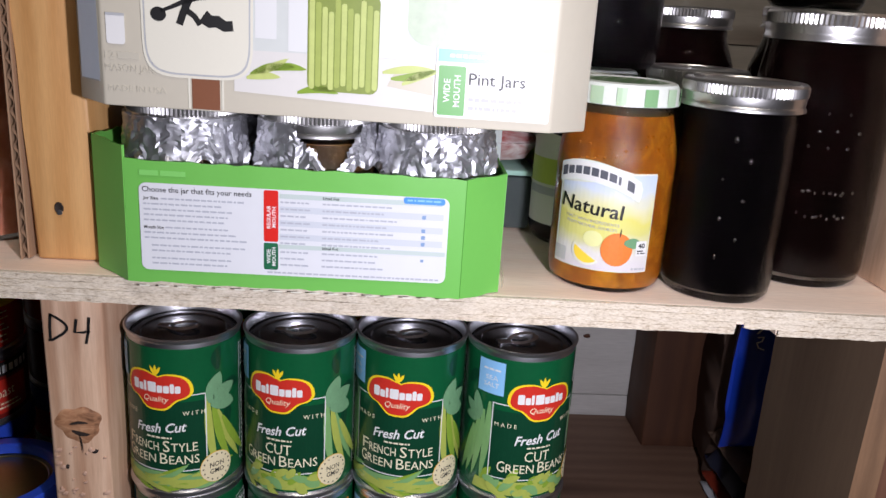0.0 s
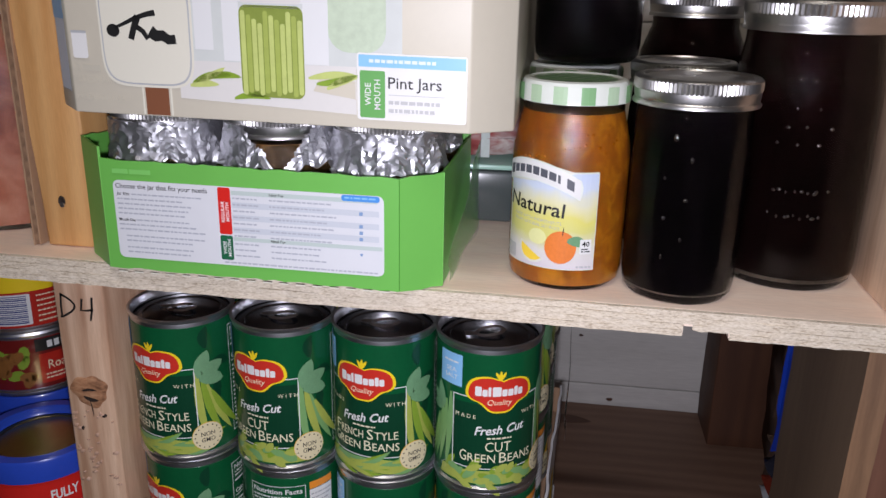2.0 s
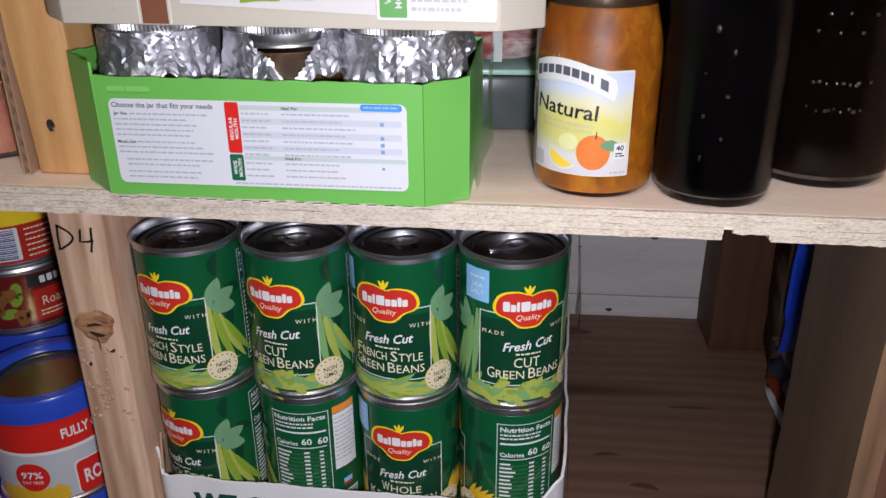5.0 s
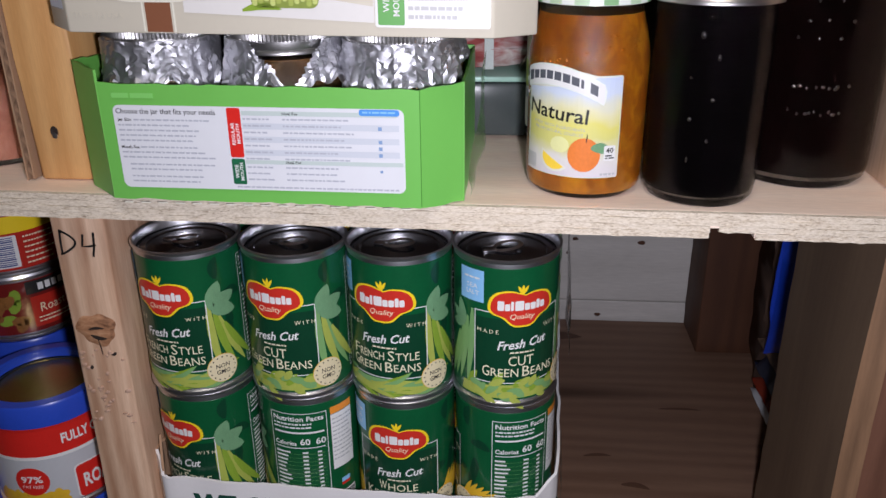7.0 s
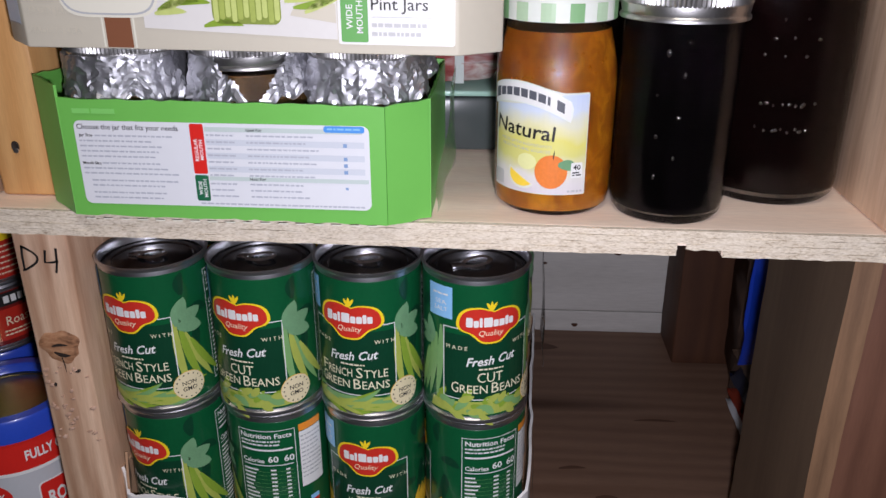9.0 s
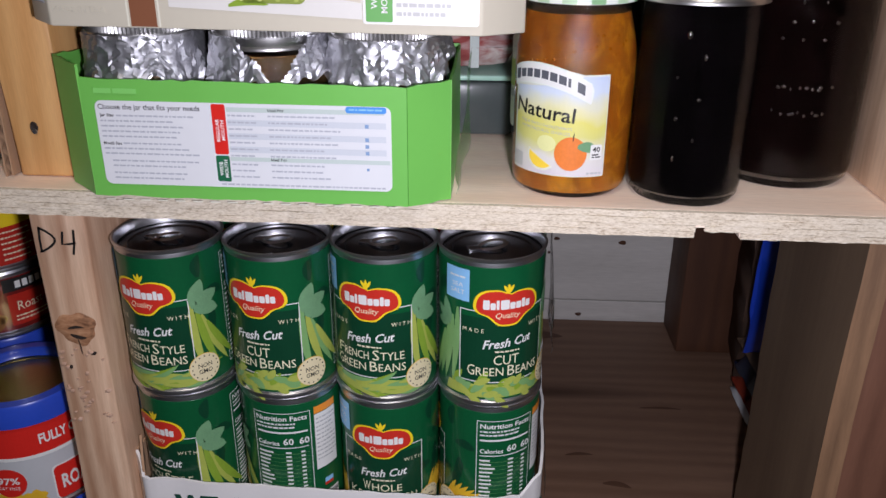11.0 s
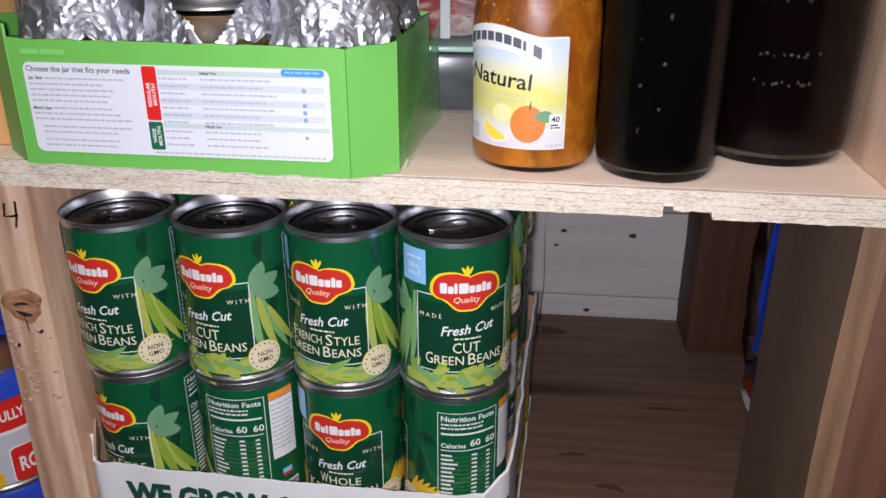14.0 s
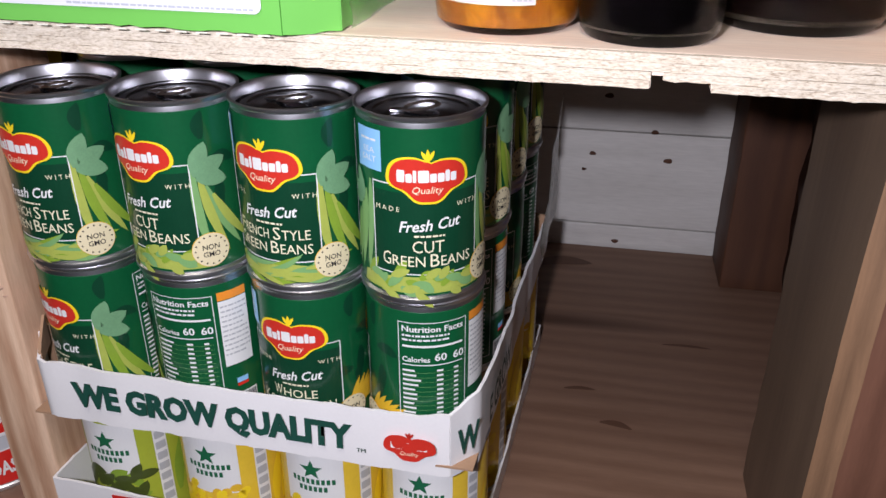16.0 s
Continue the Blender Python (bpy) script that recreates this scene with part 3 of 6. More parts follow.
    art.bars("recipe_lettering", GREYINK, 2, px - 0.009, px + 0.009, top - 0.013, 11, 0.0036, 0.0012, 9)
    art.rect("flag", SKYBLUE, 2, px - 0.004, px + 0.004, 0.030, 0.034)
    art.rect("flag_stripe", RED, 2, px - 0.004, px + 0.004, 0.0275, 0.0298)
    art.rect("barcode", WHITE, 1, px - 0.009, px + 0.010, 0.008, 0.022)
    for i in range(14):
        art.rect("barcode_print", BLACK, 2, px - 0.008 + i * 0.00125, px - 0.008 + i * 0.00125 + 0.0006 * (1 + i % 2 * 0.4), 0.009, 0.021)
    return art


def tin(name, label, label_material, art, r=CAN_R, h=CAN_H, wrap0=0.0050, wrap1=0.1062):
    """A ribless food tin: seamed body, sunken lid with a ring pull, paper label."""
    ob = thing(name, label, "can")
    body = lathe([(0, 0.003), (r - 0.003, 0.003), (r - 0.0022, 0.0), (r + 0.0010, 0.0), (r + 0.0013, 0.0012), (r + 0.0010, 0.0030), (r - 0.0006, 0.0042), (r - 0.0004, wrap0), (r - 0.0004, wrap1),
                  (r - 0.0006, h - 0.0036), (r + 0.0007, h - 0.0027), (r + 0.0010, h - 0.0019), (r + 0.0012, h - 0.0006), (r + 0.0003, h), (r - 0.0008, h - 0.0004), (r - 0.0016, h - 0.0020), (r - 0.0020, h - 0.0078)], 56)
    part("body", body, STEEL, ob, "bare tin rims", 35)
    lid = lathe([(r - 0.0021, h - 0.0070), (r - 0.0024, h - 0.0086), (r - 0.0040, h - 0.0088), (r - 0.0050, h - 0.0072), (r - 0.0090, h - 0.0070), (r - 0.0098, h - 0.0078), (r * 0.52, h - 0.0078), (r * 0.48, h - 0.0072), (0, h - 0.0072)], 48)
    lid_ob = part("lid", lid, LID_SHADED, ob, "sunken tin lid", 30)
    tab = bmesh.new()
    n, rings = 22, []
    for i in range(n):
        a = 2 * math.pi * i / n
        cx, cy, k = 0.0098 * math.cos(a), 0.0070 * math.sin(a), 0.0021
        rings.append([tab.verts.new((cx + k * math.cos(a) * dx, cy + k * math.sin(a) * dx, h - 0.0050 + dz + 0.0014 * math.cos(a))) for dx, dz in ((1, 0), (0, 0.0011), (-1, 0), (0, -0.0008))])
    for i in range(n):
        p, q = rings[i], rings[(i + 1) % n]
        for j in range(4):
            tab.faces.new((p[j], q[j], q[(j + 1) % 4], p[(j + 1) % 4]))
    block(-0.0180, -0.0090, -0.0042, 0.0042, h - 0.0072, h - 0.0056, 0.0006, tab)
    part("pull_tab", tab, STEEL_DULL, lid_ob, "ring pull", 40)
    sleeve = lathe([(r - 0.0003, wrap0), (r, wrap0 + 0.0002), (r, wrap1 - 0.0002), (r - 0.0003, wrap1)], 72)
    lab = part("label", sleeve, label_material, ob, "printed paper label", 30)
    if art:
        art.lay(lab, r)
    return ob


FRENCH = tin("food_can", "green tin of French style green beans with a red emblem", GREEN, tin_label("french", (("FRENCH STYLE", 0.052, 0.0072), ("GREEN BEANS", 0.054, 0.0072))))
CUT = tin("food_can", "green tin of cut green beans with a red emblem", GREEN, tin_label("cut", (("CUT", 0.018, 0.0076), ("GREEN BEANS", 0.054, 0.0074))))
KERNEL = tin("food_can", "green tin of whole kernel corn with a red emblem", GREEN, tin_label("corn", (("WHOLE", 0.030, 0.0072), ("KERNEL CORN", 0.054, 0.0072))))
for ob in (FRENCH, CUT, KERNEL):
    tagged(ob, group="tins in the white tray")

COL_X = (-0.1370, -0.0590, 0.0165, 0.0920)
ROW_Y = (0.5225, 0.6055, 0.6850, 0.7640)
SKEW = 0.052          # how far the stacks stand askew
Z_TOP, Z_SECOND = 1.0731, 0.9602
rng = random.Random(11)
used = set()


def put(kind, x, y, z, turn):
    m = pose(x, y, z, 0, 0, turn)
    if kind not in used:
        used.add(kind)
        kind.matrix_basis = m
        return kind
    return copy_thing(kind, m)


# front row, then those behind
for x, kind, turn in zip(COL_X, (FRENCH, CUT, FRENCH, CUT), (-15, -16, -13, 18)):
    put(kind, x, ROW_Y[0] + rng.uniform(-0.001, 0.001), Z_TOP, turn)
for x, kind, turn in zip(COL_X, (FRENCH, CUT, KERNEL, KERNEL), (-27, -127, -3.5, -108)):
    put(kind, x + 0.001, ROW_Y[0] + 0.0006, Z_SECOND, turn)
for y in ROW_Y[1:]:
    for i, x in enumerate(COL_X):
        put((CUT, FRENCH, KERNEL, FRENCH)[i], x + SKEW * (y - ROW_Y[0]) + rng.uniform(-0.001, 0.002), y, Z_TOP + 0.0050, 4 if i == 3 else rng.uniform(-60, 60))
        put((FRENCH, KERNEL, CUT, KERNEL if y == ROW_Y[2] else CUT)[i], x + SKEW * (y - ROW_Y[0]) + rng.uniform(-0.001, 0.001), y, Z_SECOND + 0.0050, {ROW_Y[1]: -108, ROW_Y[2]: 12}.get(y, -70) if i == 3 else rng.uniform(-60, 60))


# ---- card trays under and round the tins ----
def card_panel(pts, thick, material, parent, name="panel", waver=0.0008, seed=0, label=""):
    """A strip of card along a plan line: pts are (x, y, z_low, z_high); it waves a little and its edges are rough."""
    bm, rng, rows = bmesh.new(), random.Random(seed), []
    fine = []
    for a, b in zip(pts, pts[1:]):
        n = max(2, int(math.dist(a[:2], b[:2]) / 0.006))
        fine += [[p + (q - p) * i / n for p, q in zip(a, b)] for i in range(n)]
    fine.append(list(pts[-1]))
    for i, (x, y, z0, z1) in enumerate(fine):
        p, q = fine[max(0, i - 1)], fine[min(len(fine) - 1, i + 1)]
        d = Vector((q[0] - p[0], q[1] - p[1])).normalized()
        nx, ny = d.y, -d.x
        w = waver * noise.noise((x * 40, y * 40, seed * 3.1))
        z0, z1 = z0 + rng.uniform(-0.0006, 0.0006), z1 + rng.uniform(-0.0006, 0.0006)
        zm = (z0 + z1) / 2
        o = thick / 2
        rows.append([bm.verts.new((x + nx * (k * o + w * (1 + 0.6 * (zz > zm))), y + ny * (k * o + w * (1 + 0.6 * (zz > zm))), zz)) for k, zz in ((1, z0), (1, zm), (1, z1), (-1, z1), (-1, zm), (-1, z0))])
    for p, q in zip(rows, rows[1:]):
        for j in range(6):
            bm.faces.new((p[j], p[(j + 1) % 6], q[(j + 1) % 6], q[j]))
    bm.faces.new(rows[0]), bm.faces.new(rows[-1][::-1])
    bmesh.ops.recalc_face_normals(bm, faces=bm.faces)
    return part(name, bm, material, parent, label, 50)


TX0, TX1, TY0, TY1 = -0.1765, 0.1325, 0.4795, 0.8070


def sheared(bm):
    """The stack stands slightly askew on the shelf."""
    for v in bm.verts:
        v.co.x += SKEW * (v.co.y - TY0)
    return bm


tray = thing("cardboard_tray", "torn white cardboard tray lettered in dark green, holding stacked tins", "tray")
part("base", sheared(block(TX0, TX1, TY0, TY1, 0.9576, 0.9592)), KRAFT, tray)
part("folded_liner", sheared(block(TX0 + 0.003, TX1 - 0.003, 0.566, TY1 - 0.003, 0.9593, 0.9644, 0.0008)), KRAFT, tray)
front_p = card_panel([(TX0, TY0 + 0.0235, 0.9595, 1.0095), (TX0 + 0.0135, TY0 + 0.001, 0.9585, 1.0045), (TX0 + 0.018, TY0, 0.9575, 1.003), (-0.02, TY0 - 0.001, 0.955, 0.9985), (0.098, TY0, 0.951, 0.9965), (0.117, TY0 + 0.002, 0.9495, 0.9985)], 0.0022, TRAYWHITE, tray, "front_panel", 0.0012, 1)
card_panel([(0.1175, TY0 + 0.001, 0.9495, 0.9985), (TX1, TY0 + 0.017, 0.951, 1.008), (TX1 + 0.003, TY0 + 0.05, 0.9575, 1.006), (TX1 + 0.0070, 0.60, 0.9575, 1.000), (TX1 + 0.0115, 0.70, 0.9575, 0.996), (TX1 + 0.0178, TY1 + 0.002, 0.96, 0.994)], 0.0022, TRAYWHITE, tray, "side_panel", 0.001, 2, "torn side of the tray")
card_panel([(TX0 + 0.021, TY1, 0.9585, 1.03), (TX0 + 0.010, 0.60, 0.9585, 1.015), (TX0, TY0 + 0.024, 0.9585, 1.010)], 0.0022, KRAFT, tray, "side_panel", 0.0008, 3)
card_panel([(TX1 + 0.0165, TY1 + 0.004, 0.9585, 0.99), (TX0 + 0.021, TY1 + 0.004, 0.9585, 1.03)], 0.0022, KRAFT, tray, "back_panel", 0.0008, 4)
card_panel([(TX0 + 0.0125, TY0 + 0.004, 0.998, 1.007), (TX0 + 0.003, TY0 + 0.026, 1.0, 1.022)], 0.0018, KRAFT, tray, "corner_flap", 0.0004, 5, "brown inside of a folded corner")
art = Art()
art.text("lettering", INKGREEN, 1, "WE GROW QUALITY", -0.0425, 0.0, 0.0180, 0.195, -1.2, 0, 0.055)
art.text("trade_mark", INKGREEN, 1, "TM", 0.0605, -0.0095, 0.0030, 0.006)
apple_logo(art, 0.0925, -0.0015, 0.034, "emblem", LOGO_RED)
art.lay(front_p, None, at=lambda x, y, h: (x, TY0 - 0.0032 - h - 0.0006 * abs(y) / 0.01, 0.9765 - 0.012 * x + y))
art = Art()
art.text("lettering", INKGREEN, 1, "E GROW", 0.004, 0.0, 0.0200, 0.080, 0, 0, 0.03)
art.lay(front_p, None, at=lambda x, y, h: (TX1 + 0.0072 + 0.050 * x + h, 0.548 + x, 0.980 + y - x * 0.04))

art = Art()
art.text("lettering", INKGREEN, 1, "W", 0.0, 0.0, 0.0200, 0.0175, 0, 0, 0.03)
ct = math.hypot(TX1 - 0.1175, 0.016)
ux, uy = (TX1 - 0.1175) / ct, 0.016 / ct
art.lay(front_p, None, at=lambda x, y, h: (0.1175 + (ct * 0.55 + x) * ux + (0.0034 + h) * uy, TY0 + 0.001 + (ct * 0.55 + x) * uy - (0.0034 + h) * ux, 0.978 + y + x * 0.15))

low_tray = thing("cardboard_tray", "low white cardboard tray under the lower tins", "tray")
part("base", sheared(block(TX0, TX1, TY0, TY1, FLOOR_Z + 0.0005, FLOOR_Z + 0.002)), KRAFT, low_tray)
for pts, nm in (([(TX0, TY0, FLOOR_Z + 0.001, 0.899), (TX1, TY0, FLOOR_Z + 0.001, 0.876)], "front_panel"), ([(TX1, TY0, FLOOR_Z + 0.001, 0.876), (TX1 + 0.006, 0.60, FLOOR_Z + 0.001, 0.866), (TX1 + 0.017, TY1, FLOOR_Z + 0.001, 0.868)], "side_panel"),
                ([(TX1 + 0.017, TY1, FLOOR_Z + 0.001, 0.868), (TX0 + 0.017, TY1, FLOOR_Z + 0.001, 0.89)], "back_panel"), ([(TX0 + 0.017, TY1, FLOOR_Z + 0.001, 0.89), (TX0, TY0, FLOOR_Z + 0.001, 0.899)], "side_panel")):
    fp = card_panel(pts, 0.002, TRAYWHITE, low_tray, nm, 0.0008, 6)
    if nm == "front_panel":
        art = Art()
        art.rect("lettering_bar", BLACK, 1, -0.135, 0.02, -0.009, 0.009)
        art.lay(fp, None, at=front(0, TY0 - 0.002, 0.872))
        art = Art()
        art.rect("red_stripe", RED, 1, -0.13, -0.075, -0.0015, 0.0025, 0.001)
        art.lay(fp, None, at=front(0, TY0 - 0.002, 0.890))

LIME = plain("lime_label", (0.36, 0.42, 0.04), 0.3, 0, 0.15, 40, 0, 0.2)
GOLD = plain("gold_label", (0.74, 0.50, 0.04), 0.3, 0, 0.15, 40, 0, 0.2)
OLIVE = plain("spinach_print", (0.055, 0.075, 0.015), 0.35, 0, 0.5, 220)
DEEPGREEN = plain("deep_green_print", (0.01, 0.12, 0.05), 0.4, 0, 0.1, 90)


def star(art, x, y, r):
    art.poly("star", DEEPGREEN, 3, [(x + (r if i % 2 == 0 else r * 0.42) * math.sin(math.pi * i / 5), y + (r if i % 2 == 0 else r * 0.42) * math.cos(math.pi * i / 5)) for i in range(10)])


def pale_label(food):
    art, rng = Art(), random.Random(3)
    art.rect("white_field", WHITE, 1, -0.022, 0.022, 0.055, 0.1035)
    star(art, 0.0, 0.089, 0.0085)
    for k, w in ((0.0765, 0.030), (0.0700, 0.020)):
        x = -w / 2
        while x < w / 2:
            art.rect(f"name_bar#{k}{x:.4f}", DEEPGREEN, 2, x, x + 0.0024, k, k + 0.0044)
            x += 0.0036
    for i in range(60):
        x, y = rng.uniform(-0.026, 0.026), rng.uniform(0.012, 0.060)
        if food == "spinach":
            art.leaf("picture" if i % 2 else "picture_dark", (OLIVE, POD)[i % 5 == 0], 2 + i % 3, x - 0.006, y, 0.016, 0.008, rng.uniform(-70, 70), 0.001)
        else:
            art.disc("picture" if i % 2 else "picture_light", (CORN, YELLOW)[i % 2], 2 + i % 3, x, y, 0.0045, 0.0035, 9, rng.uniform(0, 90))
    art.rect("strip", WHITE, 1, 0.0335, 0.043, 0.012, 0.1035)
    for i in range(9):
        art.rect(f"strip_mark#{i}", GREYINK, 2, 0.0345, 0.042, 0.018 + i * 0.0095, 0.0245 + i * 0.0095, 0.001)
    for i in range(4):
        art.leaf("side_pod", POD if food == "spinach" else YELLOW, 2, 0.048 + 0.008 * i, 0.03, 0.05, 0.009, 80 - 6 * i, 0.002)
    return art


SPINACH = tin("food_can", "lime green tin with a dark leafy picture on a white field", LIME, pale_label("spinach"))
SWEET = tin("food_can", "golden yellow tin with a corn picture on a white field", GOLD, pale_label("corn"))
for ob in (SPINACH, SWEET):
    tagged(ob, group="tins in the low tray")
for j, y in enumerate(ROW_Y):
    for i, x in enumerate(COL_X):
        put(SPINACH if i == 0 else SWEET, x + SKEW * (y - ROW_Y[0]) + 0.006 + rng.uniform(-0.001, 0.001), y + 0.001, FLOOR_Z + 0.0021 - 0.002, -4 if j == 0 else rng.uniform(-60, 60))

# ---- preserving jars ----
CLEAR = glass("jar_glass", (0.96, 0.98, 0.97), 0.012, 1.32)
BOSS = plain("raised_dark_glass", (0.006, 0.004, 0.004), 0.13, 0, 0.2, 60, 0.0, 1.0, 1.0)
BOSS_AMBER = plain("raised_amber_glass", (0.42, 0.125, 0.004), 0.13, 0, 0.2, 60, 0.0, 1.0, 1.0)
DARKJAM = plain("dark_jelly", (0.0018, 0.0008, 0.0014), 0.9, 0, 0.6, 60, 0.0, 0, 0.05)
BROWNJAM = plain("brown_preserve", (0.0046, 0.0009, 0.0008), 0.9, 0, 0.6, 45, 0.0, 0, 0.05)
MARMALADE = speckle("marmalade", (0.26, 0.066, 0.002), (0.43, 0.13, 0.003), (0.78, 0.32, 0.015), (1.0, 1.0, 0.7), 105, 0.35, 0.6, 0.2, 0.34, 0.68)
MEAT = speckle("potted_meat", (0.26, 0.06, 0.03), (0.56, 0.20, 0.115), (0.78, 0.40, 0.28), (1.0, 1.0, 0.8), 55, 0.3, 1.0, 0.0, 0.34, 0.68)
BROTH = plain("broth", (0.20, 0.10, 0.03), 0.3, 0, 0.3, 60)


def jar_profile(r, h, neck):
    return [(0.6 * r, 0.0), (0.88 * r, 0.0), (0.97 * r, 0.004), (r, 0.012), (r, h * 0.70), (0.985 * r, h * 0.76), (neck + 0.4 * (r - neck), h * 0.83), (neck, h * 0.88), (neck, h)]


def screw_band(r, z, hgt, parent, lid_material=BAND, band_material=BAND, insert=True):
    skirt = lathe([(r - 0.0020, z), (r + 0.0005, z + 0.0002), (r + 0.0007, z + 0.0015), (r - 0.0006, z + hgt * 0.2), (r - 0.0001, z + hgt * 0.30), (r + 0.0001, z + hgt * 0.52)], 72)
    lathe([(r + 0.0001, z + hgt * 0.92), (r - 0.0010, z + hgt), (r - 0.0050, z + hgt + 0.0002), (r - 0.0056, z + hgt - 0.0010)], 72, skirt)
    band = part("screw_band", skirt, band_material, parent, "ribbed metal screw band", 50)
    teeth = lathe([(r + 0.0001, z + hgt * 0.52), (r + 0.0003, z + hgt * 0.58), (r + 0.0003, z + hgt * 0.88), (r + 0.0001, z + hgt * 0.92)], 360, None, lambda a, zz: 0.00040 * math.cos(90 * a) if z + hgt * 0.55 < zz < z + hgt * 0.9 else 0.0)
    part("knurl", teeth, band_material, band, "fine vertical ribs")
    if insert:
        part("lid", lathe([(r - 0.0050, z + hgt - 0.0012), (r - 0.0090, z + hgt - 0.0010), (r - 0.0100, z + hgt - 0.0004), (0, z + hgt - 0.0004)], 48), lid_material, band, "flat metal lid", 40)
    return band


def mason(label, x, y, z, r, h, neck, content, fill=0.86, quilt=0.0, band_h=0.0165, turn=0.0, group="", foot=0.0045):
    """A screw-top preserving jar: glass with a wall of its own, what it holds, band and lid."""
    ob = thing("glass_jar", label, "jar", (x, y, z), turn, group)
    prof = jar_profile(r, h - 0.003, neck)
    rip = (lambda a, zz: quilt * math.sin(8 * a + zz * 190) * math.sin(8 * a - zz * 190) if 0.02 < zz < h * 0.72 else 0.0) if quilt else None
    inner = [(max(0.001, rr - 0.0026), max(zz, 0.0055)) for rr, zz in prof]
    bm = lathe([(0, 0.0022)] + prof + [(inner[-1][0], prof[-1][1])] + inner[::-1] + [(0, 0.0055)], 72, None, rip)
    bmesh.ops.recalc_face_normals(bm, faces=bm.faces)
    part("glass", bm, CLEAR, ob, "clear glass", 40)
    top = h * fill
    core = [(max(0.0008, rr - 0.0005 - max(0.0, (foot - zz) * 0.35)), max(zz, foot)) for rr, zz in prof if zz < top]
    core.append((core[-1][0], top))
    bm = lathe([(0, foot)] + core + [(0, top)], 72, None, (lambda a, zz: min(0.0, rip(a, zz))) if rip else None)
    bmesh.ops.recalc_face_normals(bm, faces=bm.faces)
    part("content", bm, content, ob, "dark preserve", 40)
    screw_band(neck + 0.0028, h - band_h, band_h, ob)
    return ob


GJ = "jars of dark preserve"
PINT = mason("tall pint jar of near-black jelly with a ribbed metal band", 0.2115, 0.5035, shelf_z(0.2115), 0.0348, 0.1345, 0.0338, DARKJAM, 0.94, 0.0011, 0.0165, 0, GJ, 0.0066)
BIG = mason("large quart jar of dark brown preserve with a wide metal band", 0.2875, 0.5535, shelf_z(0.2875), 0.0445, 0.1785, 0.0412, BROWNJAM, 0.94, 0.0, 0.0185, 0, GJ, 0.0080)


def boss(parent, r, a, z, sx, sy, sz, material=BOSS):
    """A small raised lens of glass on the side of a jar."""
    bm = bmesh.new()
    m = Matrix.Rotation(a, 4, "Z") @ Matrix.Translation((0, -r, z)) @ Matrix.Diagonal((sx, sy, sz, 1))
    bmesh.ops.create_icosphere(bm, subdivisions=2, radius=1.0, matrix=m)
    part("boss", bm, material, parent, "raised glass ornament", 80)


rg = random.Random(8)
for i in range(26):
    row = i // 9
    boss(BIG, 0.0443, radians(-30 + (i % 9) * 5 + rg.uniform(-2.5, 2.5)), (0.050, 0.066, 0.096)[row] + rg.uniform(-0.0012, 0.0012) + (0.010 * (i % 3) if row == 2 else 0), 0.0015 * rg.uniform(0.4, 1.2), 0.0006, 0.0012)
for row in range(7):
    boss(PINT, 0.0348, radians(-22 + 16 * (row % 2) + rg.uniform(-9, 9)), 0.030 + 0.0120 * row, 0.0016 * rg.uniform(0.5, 1.3), 0.0010, 0.0018 * rg.uniform(0.5, 1.3))
mason("pint jar of dark jelly behind the others", 0.2150, 0.5985, shelf_z(0.215), 0.0355, 0.1345, 0.0330, DARKJAM, 0.90, 0.0, 0.0165, 0, GJ)
mason("quart jar of dark preserve behind the others", 0.2330, 0.6920, shelf_z(0.233), 0.0420, 0.1770, 0.0335, BROWNJAM, 0.92, 0.0, 0.0165, 0, GJ)
mason("quart jar of dark preserve beside the upright", 0.3200, 0.6560, shelf_z(0.32), 0.0420, 0.1820, 0.0335, BROWNJAM, 0.92, 0.0, 0.0165, 0, GJ)
mason("small dark jar stacked on another lid", 0.3200, 0.6560, shelf_z(0.32) + 0.1825, 0.0360, 0.1000, 0.0320, DARKJAM, 0.9, 0.0, 0.0165, 0, GJ)
mason("jar of dark jelly stacked on a gingham lid", 0.1470, 0.6060, shelf_z(0.15) + 0.1315, 0.0375, 0.1200, 0.0340, DARKJAM, 0.9, 0.0, 0.0165, 0, GJ)

GINGHAM_W = plain("gingham_white", (0.72, 0.76, 0.70), 0.35, 0, 0.05, 60)
GINGHAM_G = plain("gingham_green", (0.22, 0.42, 0.20), 0.35, 0, 0.08, 60)
GINGHAM_M = plain("gingham_mid_green", (0.44, 0.60, 0.40), 0.35, 0, 0.08, 60)
LAB_SKY = plain("label_sky", (0.66, 0.74, 0.84), 0.4, 0, 0.06, 20)
LAB_HILL = plain("label_hill", (0.72, 0.72, 0.34), 0.4, 0, 0.12, 30)
LAB_PALE = plain("label_pale", (0.68, 0.69, 0.60), 0.4, 0, 0.06, 30)
LAB_LIME = plain("label_lime", (0.46, 0.56, 0.08), 0.4, 0, 0.12, 40)
FRUIT = plain("fruit_orange", (0.72, 0.20, 0.04), 0.35, 0, 0.25, 60)
NAME_INK = plain("name_ink", (0.085, 0.09, 0.11), 0.45, 0, 0.1, 60)


